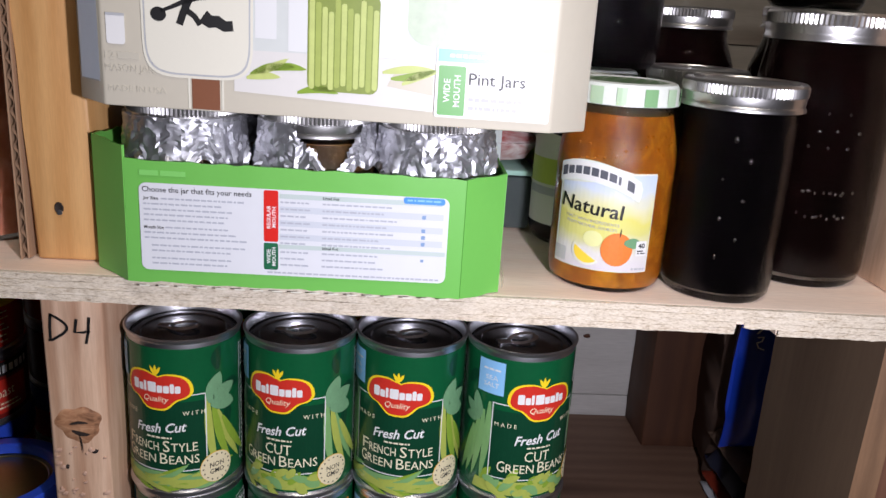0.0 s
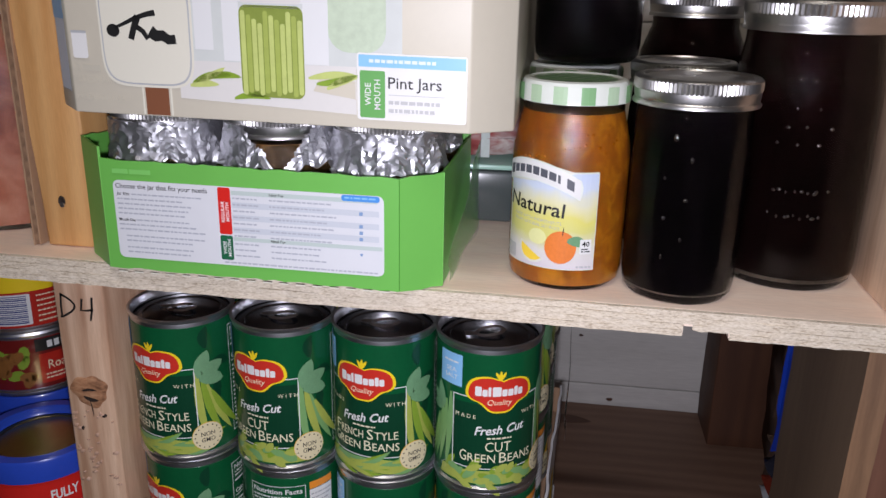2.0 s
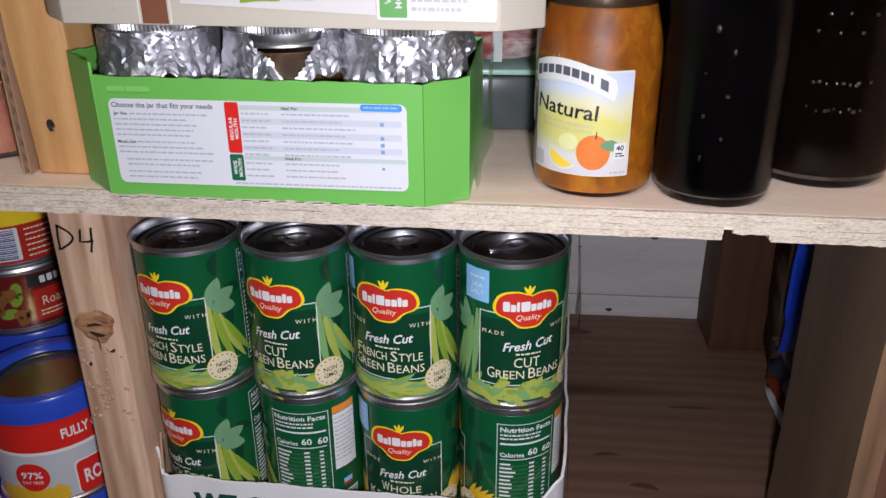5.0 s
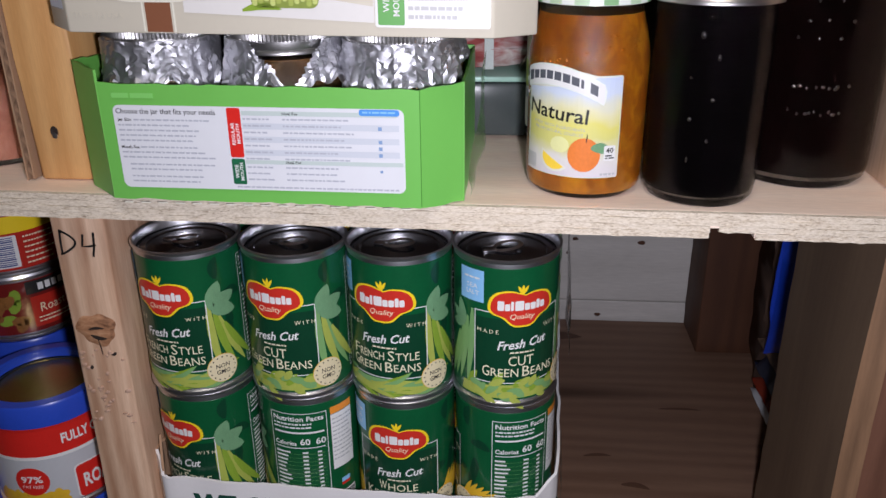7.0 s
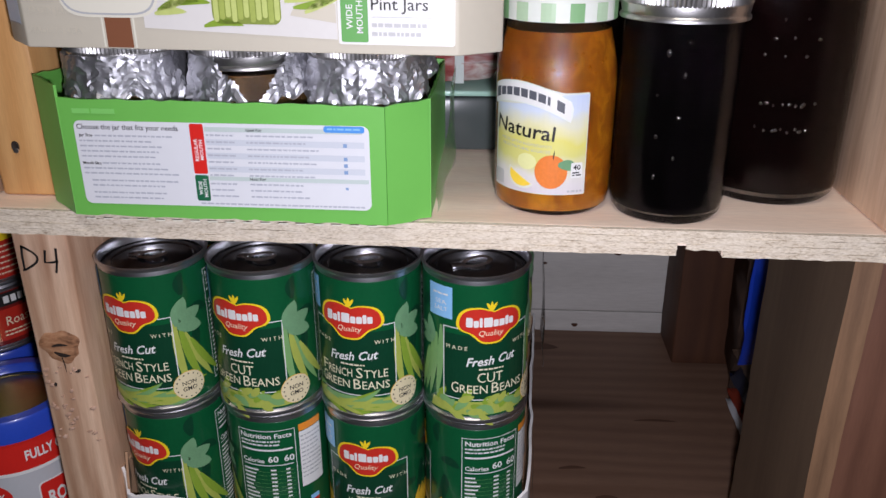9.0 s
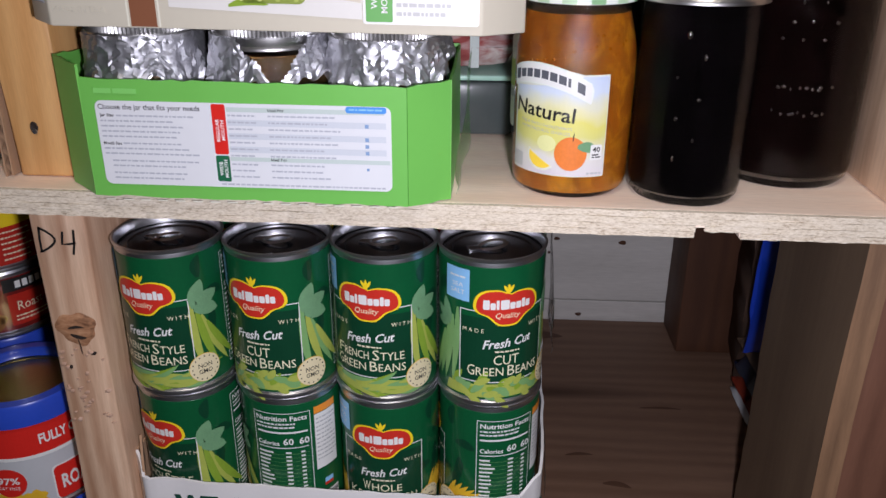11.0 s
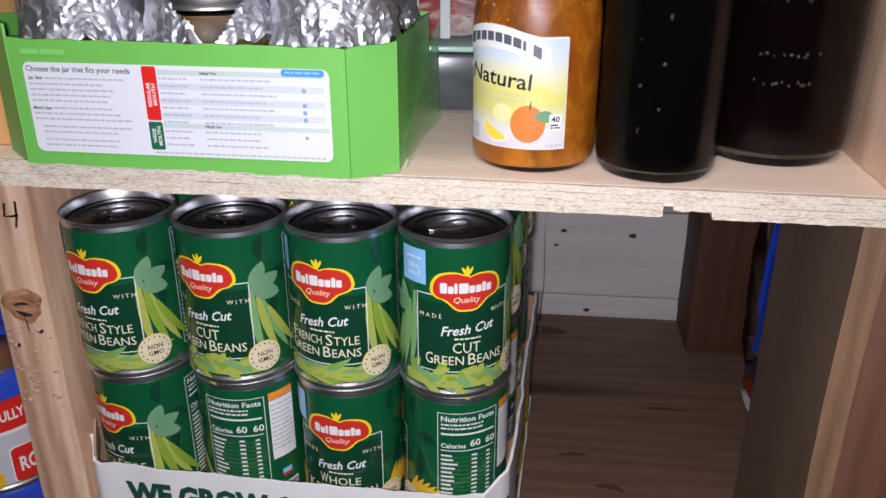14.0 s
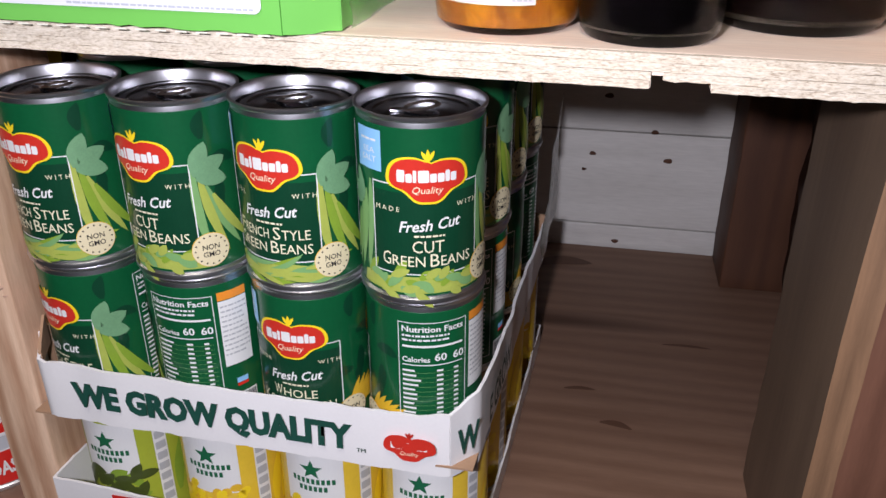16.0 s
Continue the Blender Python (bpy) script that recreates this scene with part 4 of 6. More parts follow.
def landscape(name):
    """A printed landscape: pale table, yellow-green hills, light sky."""
    m, t, b, node, link = nodes_of(name)
    tc, sep, n, add, ramp = node("ShaderNodeTexCoord"), node("ShaderNodeSeparateXYZ"), node("ShaderNodeTexNoise"), node("ShaderNodeMath"), node("ShaderNodeValToRGB")
    link(tc.outputs["Object"], sep.inputs[0]), link(tc.outputs["Object"], n.inputs["Vector"])
    n.inputs["Scale"].default_value = 45
    add.operation, add.inputs[1].default_value = "MULTIPLY_ADD", 0.024
    link(n.outputs["Fac"], add.inputs[0]), link(sep.outputs[2], add.inputs[2])
    fit = node("ShaderNodeMapRange")
    fit.inputs["From Min"].default_value, fit.inputs["From Max"].default_value = 0.027, 0.089
    link(add.outputs[0], fit.inputs["Value"]), link(fit.outputs[0], ramp.inputs[0])
    e = ramp.color_ramp.elements
    e[0].position, e[0].color = 0.0, col((0.60, 0.56, 0.60))
    e[1].position, e[1].color = 1.0, col((0.52, 0.60, 0.76))
    for q, c in ((0.20, (0.66, 0.64, 0.60)), (0.36, (0.62, 0.60, 0.20)), (0.50, (0.66, 0.62, 0.16)), (0.66, (0.68, 0.66, 0.42)), (0.80, (0.56, 0.63, 0.74))):
        k = e.new(q)
        k.color = col(c)
    link(ramp.outputs[0], b.inputs["Base Color"])
    b.inputs["Roughness"].default_value = 0.4
    return m


LAB_PICTURE = landscape("label_landscape")
FRUIT_Y = plain("fruit_yellow", (0.86, 0.60, 0.06), 0.35, 0, 0.1, 120)


def jam_jar(label, x, y, z, r, content, main, turn):
    ob = thing("jam_jar", label, "jar", (x, y, z), turn, "jam jars with gingham lids")
    h = 0.1180
    prof = [(0.55 * r, 0.0), (0.86 * r, 0.0), (0.97 * r, 0.004), (r, 0.011), (r, 0.0800), (0.985 * r, 0.088), (0.93 * r, 0.098), (0.875 * r, 0.106), (0.85 * r, 0.110), (0.85 * r, h)]
    inner = [(max(0.001, rr - 0.0024), max(zz, 0.0055)) for rr, zz in prof]
    bm = lathe([(0, 0.0022)] + prof + [(inner[-1][0], h)] + inner[::-1] + [(0, 0.0055)], 72)
    bmesh.ops.recalc_face_normals(bm, faces=bm.faces)
    part("glass", bm, CLEAR, ob, "clear glass", 40)
    core = [(max(0.0008, rr - 0.0006), max(zz, 0.0040)) for rr, zz in prof if zz < 0.112]
    bm = lathe([(0, 0.0040)] + core + [(0, core[-1][1])], 72)
    bmesh.ops.recalc_face_normals(bm, faces=bm.faces)
    part("content", bm, content, ob, "", 40)
    lr, z0, z1 = 0.0335, 0.1155, 0.1290
    lid = part("lid", lathe([(lr - 0.001, z0), (lr + 0.0006, z0 + 0.0004), (lr + 0.0006, z0 + 0.0022), (lr, z0 + 0.0030), (lr - 0.0003, z1 - 0.0035), (lr - 0.0018, z1 - 0.0008), (lr - 0.0045, z1), (lr - 0.007, z1 - 0.0012), (0, z1 - 0.0010)], 72), GINGHAM_W, ob, "white and green gingham lid", 40)
    # gingham: bands round the rim and bands across the top
    art = Art()
    n = 13
    for i in range(n):
        x0 = 2 * math.pi * (lr + 0.0007) * i / n
        art.rect(f"check#{i}", GINGHAM_G if i % 2 else GINGHAM_M, 1, x0, x0 + 0.0085, z0 + 0.0006, z1 - 0.0026)
    art.lay(lid, lr + 0.0007)
    art = Art()
    for i in range(-3, 4):
        half = math.sqrt(max(0, 0.0262 ** 2 - (abs(i) * 0.0088 + 0.0022) ** 2))
        if half > 0.004:
            art.rect(f"top_check#{i}", GINGHAM_M, 1, i * 0.0088 - 0.0022, i * 0.0088 + 0.0022, -half, half)
            art.rect(f"top_check#c{i}", GINGHAM_G, 2, -half, half, i * 0.0088 - 0.0022, i * 0.0088 + 0.0022)
    art.lay(lid, None, at=lambda x, y, hh: (x, y, z1 - 0.0010 + hh))
    w, y0, y1 = 0.0325, 0.0150, 0.0770
    art = Art()
    arch = lambda q: y1 - 0.0112 + 0.0105 * (1 - ((q + 0.012) / 0.033) ** 2)
    ban = [(-0.0325 + 0.0535 * i / 14, arch(-0.0325 + 0.0535 * i / 14)) for i in range(15)]
    art.poly("paper", LAB_PALE, 1, [(-w, y0), (w, y0), (w, y1 - 0.0008), (w - 0.0008, y1), (0.0165, y1)] + [(a, max(b + 0.0064, y1 - 0.02)) for a, b in ban[::-1] if a < 0.008])
    if main:
        art.poly("picture", LAB_PICTURE, 2, [(-0.030, y0 + 0.0006), (w - 0.0006, y0 + 0.0006), (w - 0.0006, y1 - 0.0010), (0.0165, y1 - 0.0010), (0.006, y1 - 0.006), (-0.030, y1 - 0.010)])
        # banner with plain dark blocks where the maker's name stands
        art.poly("banner_rim", GINGHAM_W, 4, [(a, b + 0.0062) for a, b in ban] + [(0.0225, ban[-1][1] + 0.002), (0.0220, ban[-1][1] - 0.003)] + [(a, b - 0.0062) for a, b in ban[::-1]])
        art.poly("banner", WHITE, 5, [(a, b + 0.0055) for a, b in ban] + [(a, b - 0.0055) for a, b in ban[::-1]])
        for k in range(9):
            a0 = -0.0305 + 0.0054 * k
            a1, rise = a0 + (0.0044 if k != 7 else 0.0016), 0.0025 if 0 < k < 8 else 0.0030
            art.poly("name_bar", NAME_INK, 6, [(a0, arch(a0) - rise), (a1, arch(a1) - rise), (a1, arch(a1) + rise), (a0, arch(a0) + rise)])
        art.text("word", BLACK, 6, "Natural", -0.0075, y0 + 0.0395, 0.0088, 0.0400, -5, 0, 0.012)
        art.text("small_lettering", GREYINK, 6, "MADE WITH INGREDIENTS", -0.006, y0 + 0.0310, 0.0019, 0.0340, -4)
        art.text("small_lettering", GREYINK, 6, "FROM NATURAL SOURCES", -0.006, y0 + 0.0278, 0.0019, 0.0320, -4)
        art.disc("fruit", FRUIT, 5, 0.0110, y0 + 0.0146, 0.0096, 0.0105)
        art.disc("fruit_light", LAB_HILL, 4, -0.0040, y0 + 0.0200, 0.0060, 0.0050)
        art.leaf("fruit_leaf", LEAFGREEN, 6, 0.0150, y0 + 0.0195, 0.0120, 0.0065, -14, 0.001)
        art.leaf("stalk", BLACK, 6, 0.0120, y0 + 0.0225, 0.0055, 0.0007, 84)
        art.poly("slice_rind", LAB_PALE, 6, [(-0.0150, y0 + 0.0155)] + [(-0.0065 + 0.0100 * math.cos(radians(150 + 14 * i)), y0 + 0.0120 + 0.0092 * math.sin(radians(150 + 14 * i))) for i in range(13)])
        art.poly("slice", FRUIT_Y, 7, [(-0.0135, y0 + 0.0140)] + [(-0.0065 + 0.0085 * math.cos(radians(158 + 13 * i)), y0 + 0.0120 + 0.0078 * math.sin(radians(158 + 13 * i))) for i in range(13)])
        art.rect("calorie_box", WHITE, 7, 0.0225, 0.0295, y0 + 0.0110, y0 + 0.0205, 0.0008)
        art.text("calorie_lettering", BLACK, 8, "40", 0.0260, y0 + 0.0176, 0.0031, 0.0046, 0, 0, 0.02)
        art.bars("calorie_lettering", GREYINK, 8, 0.0234, 0.0288, y0 + 0.0147, 2, 0.0015, 0.0008, 2)
        art.bars("foot_lettering", GREYINK, 6, 0.0210, 0.0300, y0 + 0.0032, 1, 0.002, 0.0012, 4)
        art.rect("side_panel", PALEINK, 3, -w + 0.0008, -0.0215, y0 + 0.002, y0 + 0.011, 0.001)
    else:
        art.rect("sky", LAB_LIME, 2, -w + 0.001, w - 0.001, y0 + 0.030, y1 - 0.013)
        art.rect("field", LAB_PALE, 2, -w + 0.001, w - 0.001, y0 + 0.004, y0 + 0.026)
        art.rect("name_bar", GREYINK, 3, -w + 0.004, w - 0.004, y0 + 0.022, y0 + 0.028)
    art.lay(ob, r + 0.0002)
    return ob


MARM = jam_jar("jar of orange marmalade with a fruit label and gingham lid", 0.1400, 0.5135, shelf_z(0.14), 0.0368, MARMALADE, True, -22.0)
for i in range(22):
    zz = rg.uniform(0.083, 0.099)
    boss(MARM, 0.0367 - max(0.0, zz - 0.086) * 0.22, radians(-40 + i * 5.2 + rg.uniform(-3, 3)), zz, rg.uniform(0.0004, 0.0013), 0.0005, rg.uniform(0.0004, 0.0010), BOSS_AMBER)
jam_jar("jar of dark jam with a green label", 0.1400, 0.6080, shelf_z(0.140), 0.0360, DARKJAM, False, -40)
jam_jar("jar of dark jam with a green label", 0.1430, 0.7050, shelf_z(0.143), 0.0360, DARKJAM, False, -40)


# ---- green jar flat with foil-capped jars ----
GX = (-0.1500, 0.0405)
GSL = -0.010
gz = shelf_z(-0.05)
flat_box = thing("jar_flat", "bright green cardboard jar flat with a white printed panel", "box")
Z = lambda x: shelf_z(x) + 0.0006
top_f = 0.0710
gfront = card_panel([(GX[0], 0.4575, Z(GX[0]), Z(GX[0]) + top_f), (GX[1], 0.4550, Z(GX[1]), Z(GX[1]) + top_f)], 0.0016, CARD_GREEN, flat_box, "front_panel", 0.0005, 8)
card_panel([(GX[1], 0.4550, Z(GX[1]), Z(GX[1]) + top_f), (0.0645, 0.4700, Z(0.06), Z(0.06) + top_f + 0.002)], 0.0016, CARD_GREEN, flat_box, "corner_panel", 0.0002, 9)
card_panel([(-0.1740, 0.4800, Z(-0.17), Z(-0.17) + top_f + 0.009), (GX[0], 0.4575, Z(GX[0]), Z(GX[0]) + top_f + 0.007)], 0.0016, CARD_GREEN, flat_box, "corner_panel", 0.0002, 10)
card_panel([(0.0645, 0.4700, Z(0.06), Z(0.06) + top_f + 0.002), (0.0650, 0.6060, Z(0.06), Z(0.06) + top_f)], 0.0016, CARD_GREEN, flat_box, "side_panel", 0.0004, 11)
card_panel([(-0.1740, 0.6060, Z(-0.17), Z(-0.17) + top_f), (-0.1740, 0.4800, Z(-0.17), Z(-0.17) + top_f + 0.009)], 0.0016, CARD_GREEN, flat_box, "side_panel", 0.0004, 12)
card_panel([(0.0650, 0.6095, Z(0.06), Z(0.06) + top_f), (-0.1740, 0.6095, Z(-0.17), Z(-0.17) + top_f)], 0.0016, CARD_GREEN, flat_box, "back_panel", 0.0004, 13)
bm = bmesh.new()
f = bm.faces.new([bm.verts.new((x, y, Z(x) + 0.0012)) for x, y in ((GX[0], 0.4590), (GX[1], 0.4565), (0.0635, 0.471), (0.0635, 0.6055), (-0.1730, 0.6055), (-0.1730, 0.481))])
bmesh.ops.solidify(bm, geom=[f], thickness=0.001)
part("base", bm, KRAFT, flat_box)
# perforated lower edge: small pale nicks
art = Art()
for i in range(17):
    art.rect(f"nick#{i}", CARD_CREAM, 2, -0.089 + i * 0.0108, -0.083 + i * 0.0108, -0.0360, -0.0352)
LX0, LX1, LY0, LY1 = -0.0870, 0.0865, -0.0258, 0.0250
PANEL = plain("panel_white", (0.65, 0.665, 0.69), 0.4, 0, 0.05, 14)
SOFTINK = plain("soft_print", (0.40, 0.42, 0.47), 0.5, 0, 0.1, 90)
TAB_BLUE = plain("tab_blue", (0.07, 0.27, 0.66), 0.35, 0, 0.06, 80)
MARK_BLUE = plain("mark_blue", (0.20, 0.31, 0.50), 0.4, 0, 0.06, 80)
art.rect("white_panel", PANEL, 1, LX0, LX1, LY0, LY1, 0.004)
art.text("heading", BLACK, 2, "Choose the jar that fits your needs", LX0 + 0.0320, LY1 - 0.0040, 0.0031, 0.0605, 0, 0, 0.008)
art.text("subhead", BLACK, 2, "Jar Size", LX0 + 0.0064, LY1 - 0.0088, 0.0018, 0.0084, 0, 0, 0.02)
art.bars("small_print", SOFTINK, 2, LX0 + 0.0120, LX0 + 0.0610, LY1 - 0.0082, 1, 0.003, 0.0010, 21)
art.bars("small_print", SOFTINK, 2, LX0 + 0.0022, LX0 + 0.0620, LY1 - 0.0114, 4, 0.0031, 0.0010, 22)
art.text("subhead", BLACK, 2, "Mouth Size", LX0 + 0.0077, LY1 - 0.0254, 0.0018, 0.0110, 0, 0, 0.02)
art.bars("small_print", SOFTINK, 2, LX0 + 0.0140, LX0 + 0.0620, LY1 - 0.0248, 1, 0.003, 0.0010, 23)
art.bars("small_print", SOFTINK, 2, LX0 + 0.0022, LX0 + 0.0620, LY1 - 0.0280, 2, 0.0031, 0.0010, 24)
art.bars("small_print", SOFTINK, 2, LX0 + 0.0060, LX0 + 0.0630, LY1 - 0.0355, 2, 0.0031, 0.0010, 25)
art.bars("small_print", SOFTINK, 2, LX0 + 0.0060, LX0 + 0.0630, LY1 - 0.0430, 2, 0.0031, 0.0010, 26)
TXA = LX0 + 0.0690
art.rect("red_tab", RED, 2, TXA, TXA + 0.0082, LY1 - 0.0305, LY1 - 0.0006, 0.0012)
art.text("tab_lettering", WHITE, 3, "REGULAR", TXA + 0.0028, LY1 - 0.0160, 0.0021, 0.0135, 90, 0, 0.02)
art.text("tab_lettering", WHITE, 3, "MOUTH", TXA + 0.0058, LY1 - 0.0160, 0.0021, 0.0120, 90, 0, 0.02)
art.rect("green_tab", DEEPGREEN, 2, TXA, TXA + 0.0082, LY0 + 0.0035, LY0 + 0.0195, 0.0012)
art.text("tab_lettering", WHITE, 3, "WIDE", TXA + 0.0028, LY0 + 0.0115, 0.0021, 0.0085, 90, 0, 0.02)
art.text("tab_lettering", WHITE, 3, "MOUTH", TXA + 0.0058, LY0 + 0.0115, 0.0021, 0.0110, 90, 0, 0.02)
TINT = plain("panel_tint", (0.54, 0.575, 0.62), 0.4, 0, 0.04, 60)
MINT = plain("panel_mint", (0.48, 0.56, 0.53), 0.4, 0, 0.04, 60)
for i in range(7):
    y = LY1 - 0.0055 - i * 0.0040
    art.rect(f"table_band#{i}", TINT if i % 2 else PANEL, 2, TXA + 0.0088, LX1 - 0.003, y - 0.0036, y)
    art.bars("table_print", SOFTINK, 3, TXA + 0.0095, TXA + 0.0260, y - 0.0010, 1, 0.003, 0.0010, 31 + i)
    art.bars("table_print", SOFTINK, 3, TXA + 0.0330, TXA + 0.0750, y - 0.0010, 1, 0.003, 0.0010, 41 + i)
    if 1 <= i <= 5 and i != 2:
        art.rect("table_mark", MARK_BLUE, 3, LX1 - 0.0152, LX1 - 0.0130, y - 0.0032, y - 0.0010)
art.rect("table_row_mint", MINT, 3, TXA + 0.0088, LX1 - 0.001, LY0 + 0.0165, LY0 + 0.0190)
art.rect("table_row_mint", MINT, 3, TXA + 0.0088, LX1 - 0.004, LY1 - 0.0049, LY1 - 0.0022)
for i in range(3):
    y = LY0 + 0.0160 - i * 0.0038
    art.bars("table_print", SOFTINK, 3, TXA + 0.0095, TXA + 0.0260, y - 0.0010, 1, 0.003, 0.0010, 51 + i)
    art.bars("table_print", SOFTINK, 3, TXA + 0.0330, TXA + 0.0700, y - 0.0010, 1, 0.003, 0.0010, 61 + i)
art.text("table_head", BLACK, 4, "Ideal For", TXA + 0.0380, LY1 - 0.0035, 0.0017, 0.0095, 0, 0, 0.015)
art.text("table_head", BLACK, 4, "Ideal For", TXA + 0.0380, LY0 + 0.0179, 0.0017, 0.0095, 0, 0, 0.015)
art.rect("table_mark", MARK_BLUE, 3, LX1 - 0.0148, LX1 - 0.0132, LY0 + 0.0125, LY0 + 0.0141)
art.rect("blue_tab", TAB_BLUE, 4, LX1 - 0.0260, LX1 - 0.0025, LY1 - 0.0040, LY1 - 0.0002, 0.0015)
art.bars("tab_bar", SKYBLUE, 5, LX1 - 0.0240, LX1 - 0.0050, LY1 - 0.0014, 1, 0.002, 0.0010, 71)
art.bars("small_print", SOFTINK, 2, TXA + 0.002, LX1 - 0.004, LY0 + 0.0024, 1, 0.002, 0.0010, 72)
EMBOSS = plain("pale_green_ink", (0.20, 0.56, 0.13), 0.4, 0, 0.05, 60)
art.rect("faint_heading_bar", EMBOSS, 1, LX0 + 0.0005, LX0 + 0.0110, LY1 + 0.0042, LY1 + 0.0072)
art.rect("faint_heading_bar", EMBOSS, 1, LX0 + 0.0120, LX0 + 0.0260, LY1 + 0.0042, LY1 + 0.0072)
art.lay(gfront, None, at=lambda x, y, h: (x - 0.0550, 0.4551 - 0.0131 * (x - 0.0) - 0.0003 - h, 1.2680 + y - 0.004 * x))


def foil_cap(parent, r, z_top, drop, seed, gap=None, lean=0.0):
    """Crumpled foil drawn over a lid: ragged skirt, many small facets, an open wedge where gap (angles) is given."""
    bm, rg = bmesh.new(), random.Random(seed)
    n, rows = 112, 17
    grid = []
    for j in range(rows + 1):
        t, ring = j / rows, []
        for i in range(n):
            a = 2 * math.pi * i / n
            flare = 0.0010 + 0.0055 * t ** 2 * (0.6 + 0.6 * noise.noise((math.cos(a) * 2, math.sin(a) * 2, seed)))
            ragged = drop * (0.80 + 0.35 * noise.noise((math.cos(a) * 3.2, math.sin(a) * 3.2, seed + 9.3)))
            if gap:
                d = abs((a - gap[0] + math.pi) % (2 * math.pi) - math.pi) / gap[1]
                if d < 1:
                    flare += 0.003 * (1 - d) * t
            fold = noise.noise((math.cos(a) * 5.5, math.sin(a) * 5.5, t * 1.6 + seed * 1.7))
            crease = abs(noise.noise((math.cos(a) * 9, math.sin(a) * 9, t * 4.0 + seed)))
            crumple = 0.0024 * fold * (0.2 + t) + 0.0026 * crease * (0.25 + t) + 0.0013 * abs(noise.noise((math.cos(a) * 17, math.sin(a) * 17, t * 8 + seed))) + rg.uniform(-0.00030, 0.00030)
            rr = r + flare + crumple
            ring.append(bm.verts.new((rr * math.sin(a), -rr * math.cos(a), z_top - ragged * t + 0.0012 * fold + rg.uniform(-0.0002, 0.0002))))
        grid.append(ring)
    inner = [bm.verts.new(((r - 0.010) * math.sin(2 * math.pi * i / n), -(r - 0.010) * math.cos(2 * math.pi * i / n), z_top + 0.0006 + rg.uniform(-0.0003, 0.0003))) for i in range(n)]
    grid.insert(0, inner)
    for p, q in zip(grid, grid[1:]):
        for i in range(n):
            k = (i + 1) % n
            quad = (p[i], q[i], q[k], p[k])
            if gap and p is not grid[0]:
                d = abs((2 * math.pi * (i + 0.5) / n - gap[0] + math.pi) % (2 * math.pi) - math.pi) / gap[1]
                if d < 1 and grid.index(p) / rows < 0.85 * (1 - d) + 0.1:
                    continue
            if rg.random() < 0.5:
                bm.faces.new((quad[0], quad[1], quad[2])), bm.faces.new((quad[0], quad[2], quad[3]))
            else:
                bm.faces.new((quad[1], quad[2], quad[3])), bm.faces.new((quad[1], quad[3], quad[0]))
    part("foil", bm, FOIL, parent, "crumpled aluminium foil over the lid", 20)


for row in range(2):
    for i, x in enumerate((-0.1265, -0.0480, 0.0245)):
        z = Z(x) + 0.0015
        hgt = 0.0995
        jar = mason("half-pint jar with a metal band under crumpled foil", x, 0.5020 + 0.0715 * row, z, 0.0352, hgt, 0.0305, BROTH, 0.82, 0.0, 0.0150, 15 * i, "foil-capped jars")
        gap = (radians(2), 0.62) if i == 1 else None
        foil_cap(jar, 0.0338, hgt - (0.0082, 0.0070, 0.0075)[i], 0.036 if i != 2 else 0.033, 5 + i + 7 * row, gap)

# ---- beige jar carton lying on the foil-capped jars ----
carton = thing("jar_carton", "beige printed cardboard carton for pint jars, resting on foil-capped jars", "box")
CX0, CX1, CY = -0.1545, 0.0825, 0.4455
cz0, cz1 = 1.3345, 1.4780
plan = [(CX0, CY + 0.001), (CX1, CY - 0.003), (0.1060, CY + 0.0175), (0.1070, 0.690), (-0.1740, 0.690), (-0.1735, CY + 0.020)]
bm = bmesh.new()
base = [bm.verts.new((x, y, cz0 - 0.012 * x + 0.0006 * (i % 2))) for i, (x, y) in enumerate(plan)]
upper = [bm.verts.new((x, y, cz1 - 0.012 * x)) for x, y in plan]
bm.faces.new(base[::-1]), bm.faces.new(upper)
for i in range(6):
    j = (i + 1) % 6
    bm.faces.new((base[i], base[j], upper[j], upper[i]))
bmesh.ops.bevel(bm, geom=bm.edges[:], offset=0.0012, segments=2, affect="EDGES", profile=0.5)
box_ob = part("box", bm, CARD_BEIGE, carton, "", 40)
PHOTO_PALE = plain("photo_pale", (0.58, 0.61, 0.58), 0.4, 0, 0.10, 16)
PHOTO_WHITE = plain("photo_white", (0.70, 0.71, 0.70), 0.4, 0, 0.03, 20)
PHOTO_GREEN = plain("photo_soft_green", (0.50, 0.59, 0.44), 0.4, 0, 0.30, 34)
PHOTO_TABLE = plain("photo_table", (0.66, 0.645, 0.61), 0.4, 0, 0.05, 30)
BEAN1 = plain("photo_bean", (0.34, 0.41, 0.09), 0.4, 0, 0.25, 200)
BEAN2 = plain("photo_bean_light", (0.48, 0.55, 0.17), 0.4, 0, 0.25, 200)
BEAN3 = plain("photo_bean_dark", (0.22, 0.28, 0.05), 0.4, 0, 0.25, 200)
BROWNINK = plain("brown_ink", (0.20, 0.075, 0.035), 0.45, 0, 0.08, 60)
TAGGREEN = plain("tag_green", (0.12, 0.36, 0.09), 0.4, 0, 0.06, 60)
FAINT = plain("faint_ink", (0.50, 0.47, 0.38), 0.5, 0, 0.05, 60)
art = Art()
W = CX1 - CX0
art.rect("photo", PHOTO_PALE, 1, 0.0735, 0.1990, 0.0330, 0.140)
art.rect("photo_window", PHOTO_WHITE, 2, 0.079, 0.0900, 0.0400, 0.138)
art.rect("photo_window", PHOTO_WHITE, 2, 0.0960, 0.1570, 0.0345, 0.138)
art.rect("photo_garden", PHOTO_GREEN, 2, 0.1570, 0.1900, 0.0420, 0.100, 0.012)
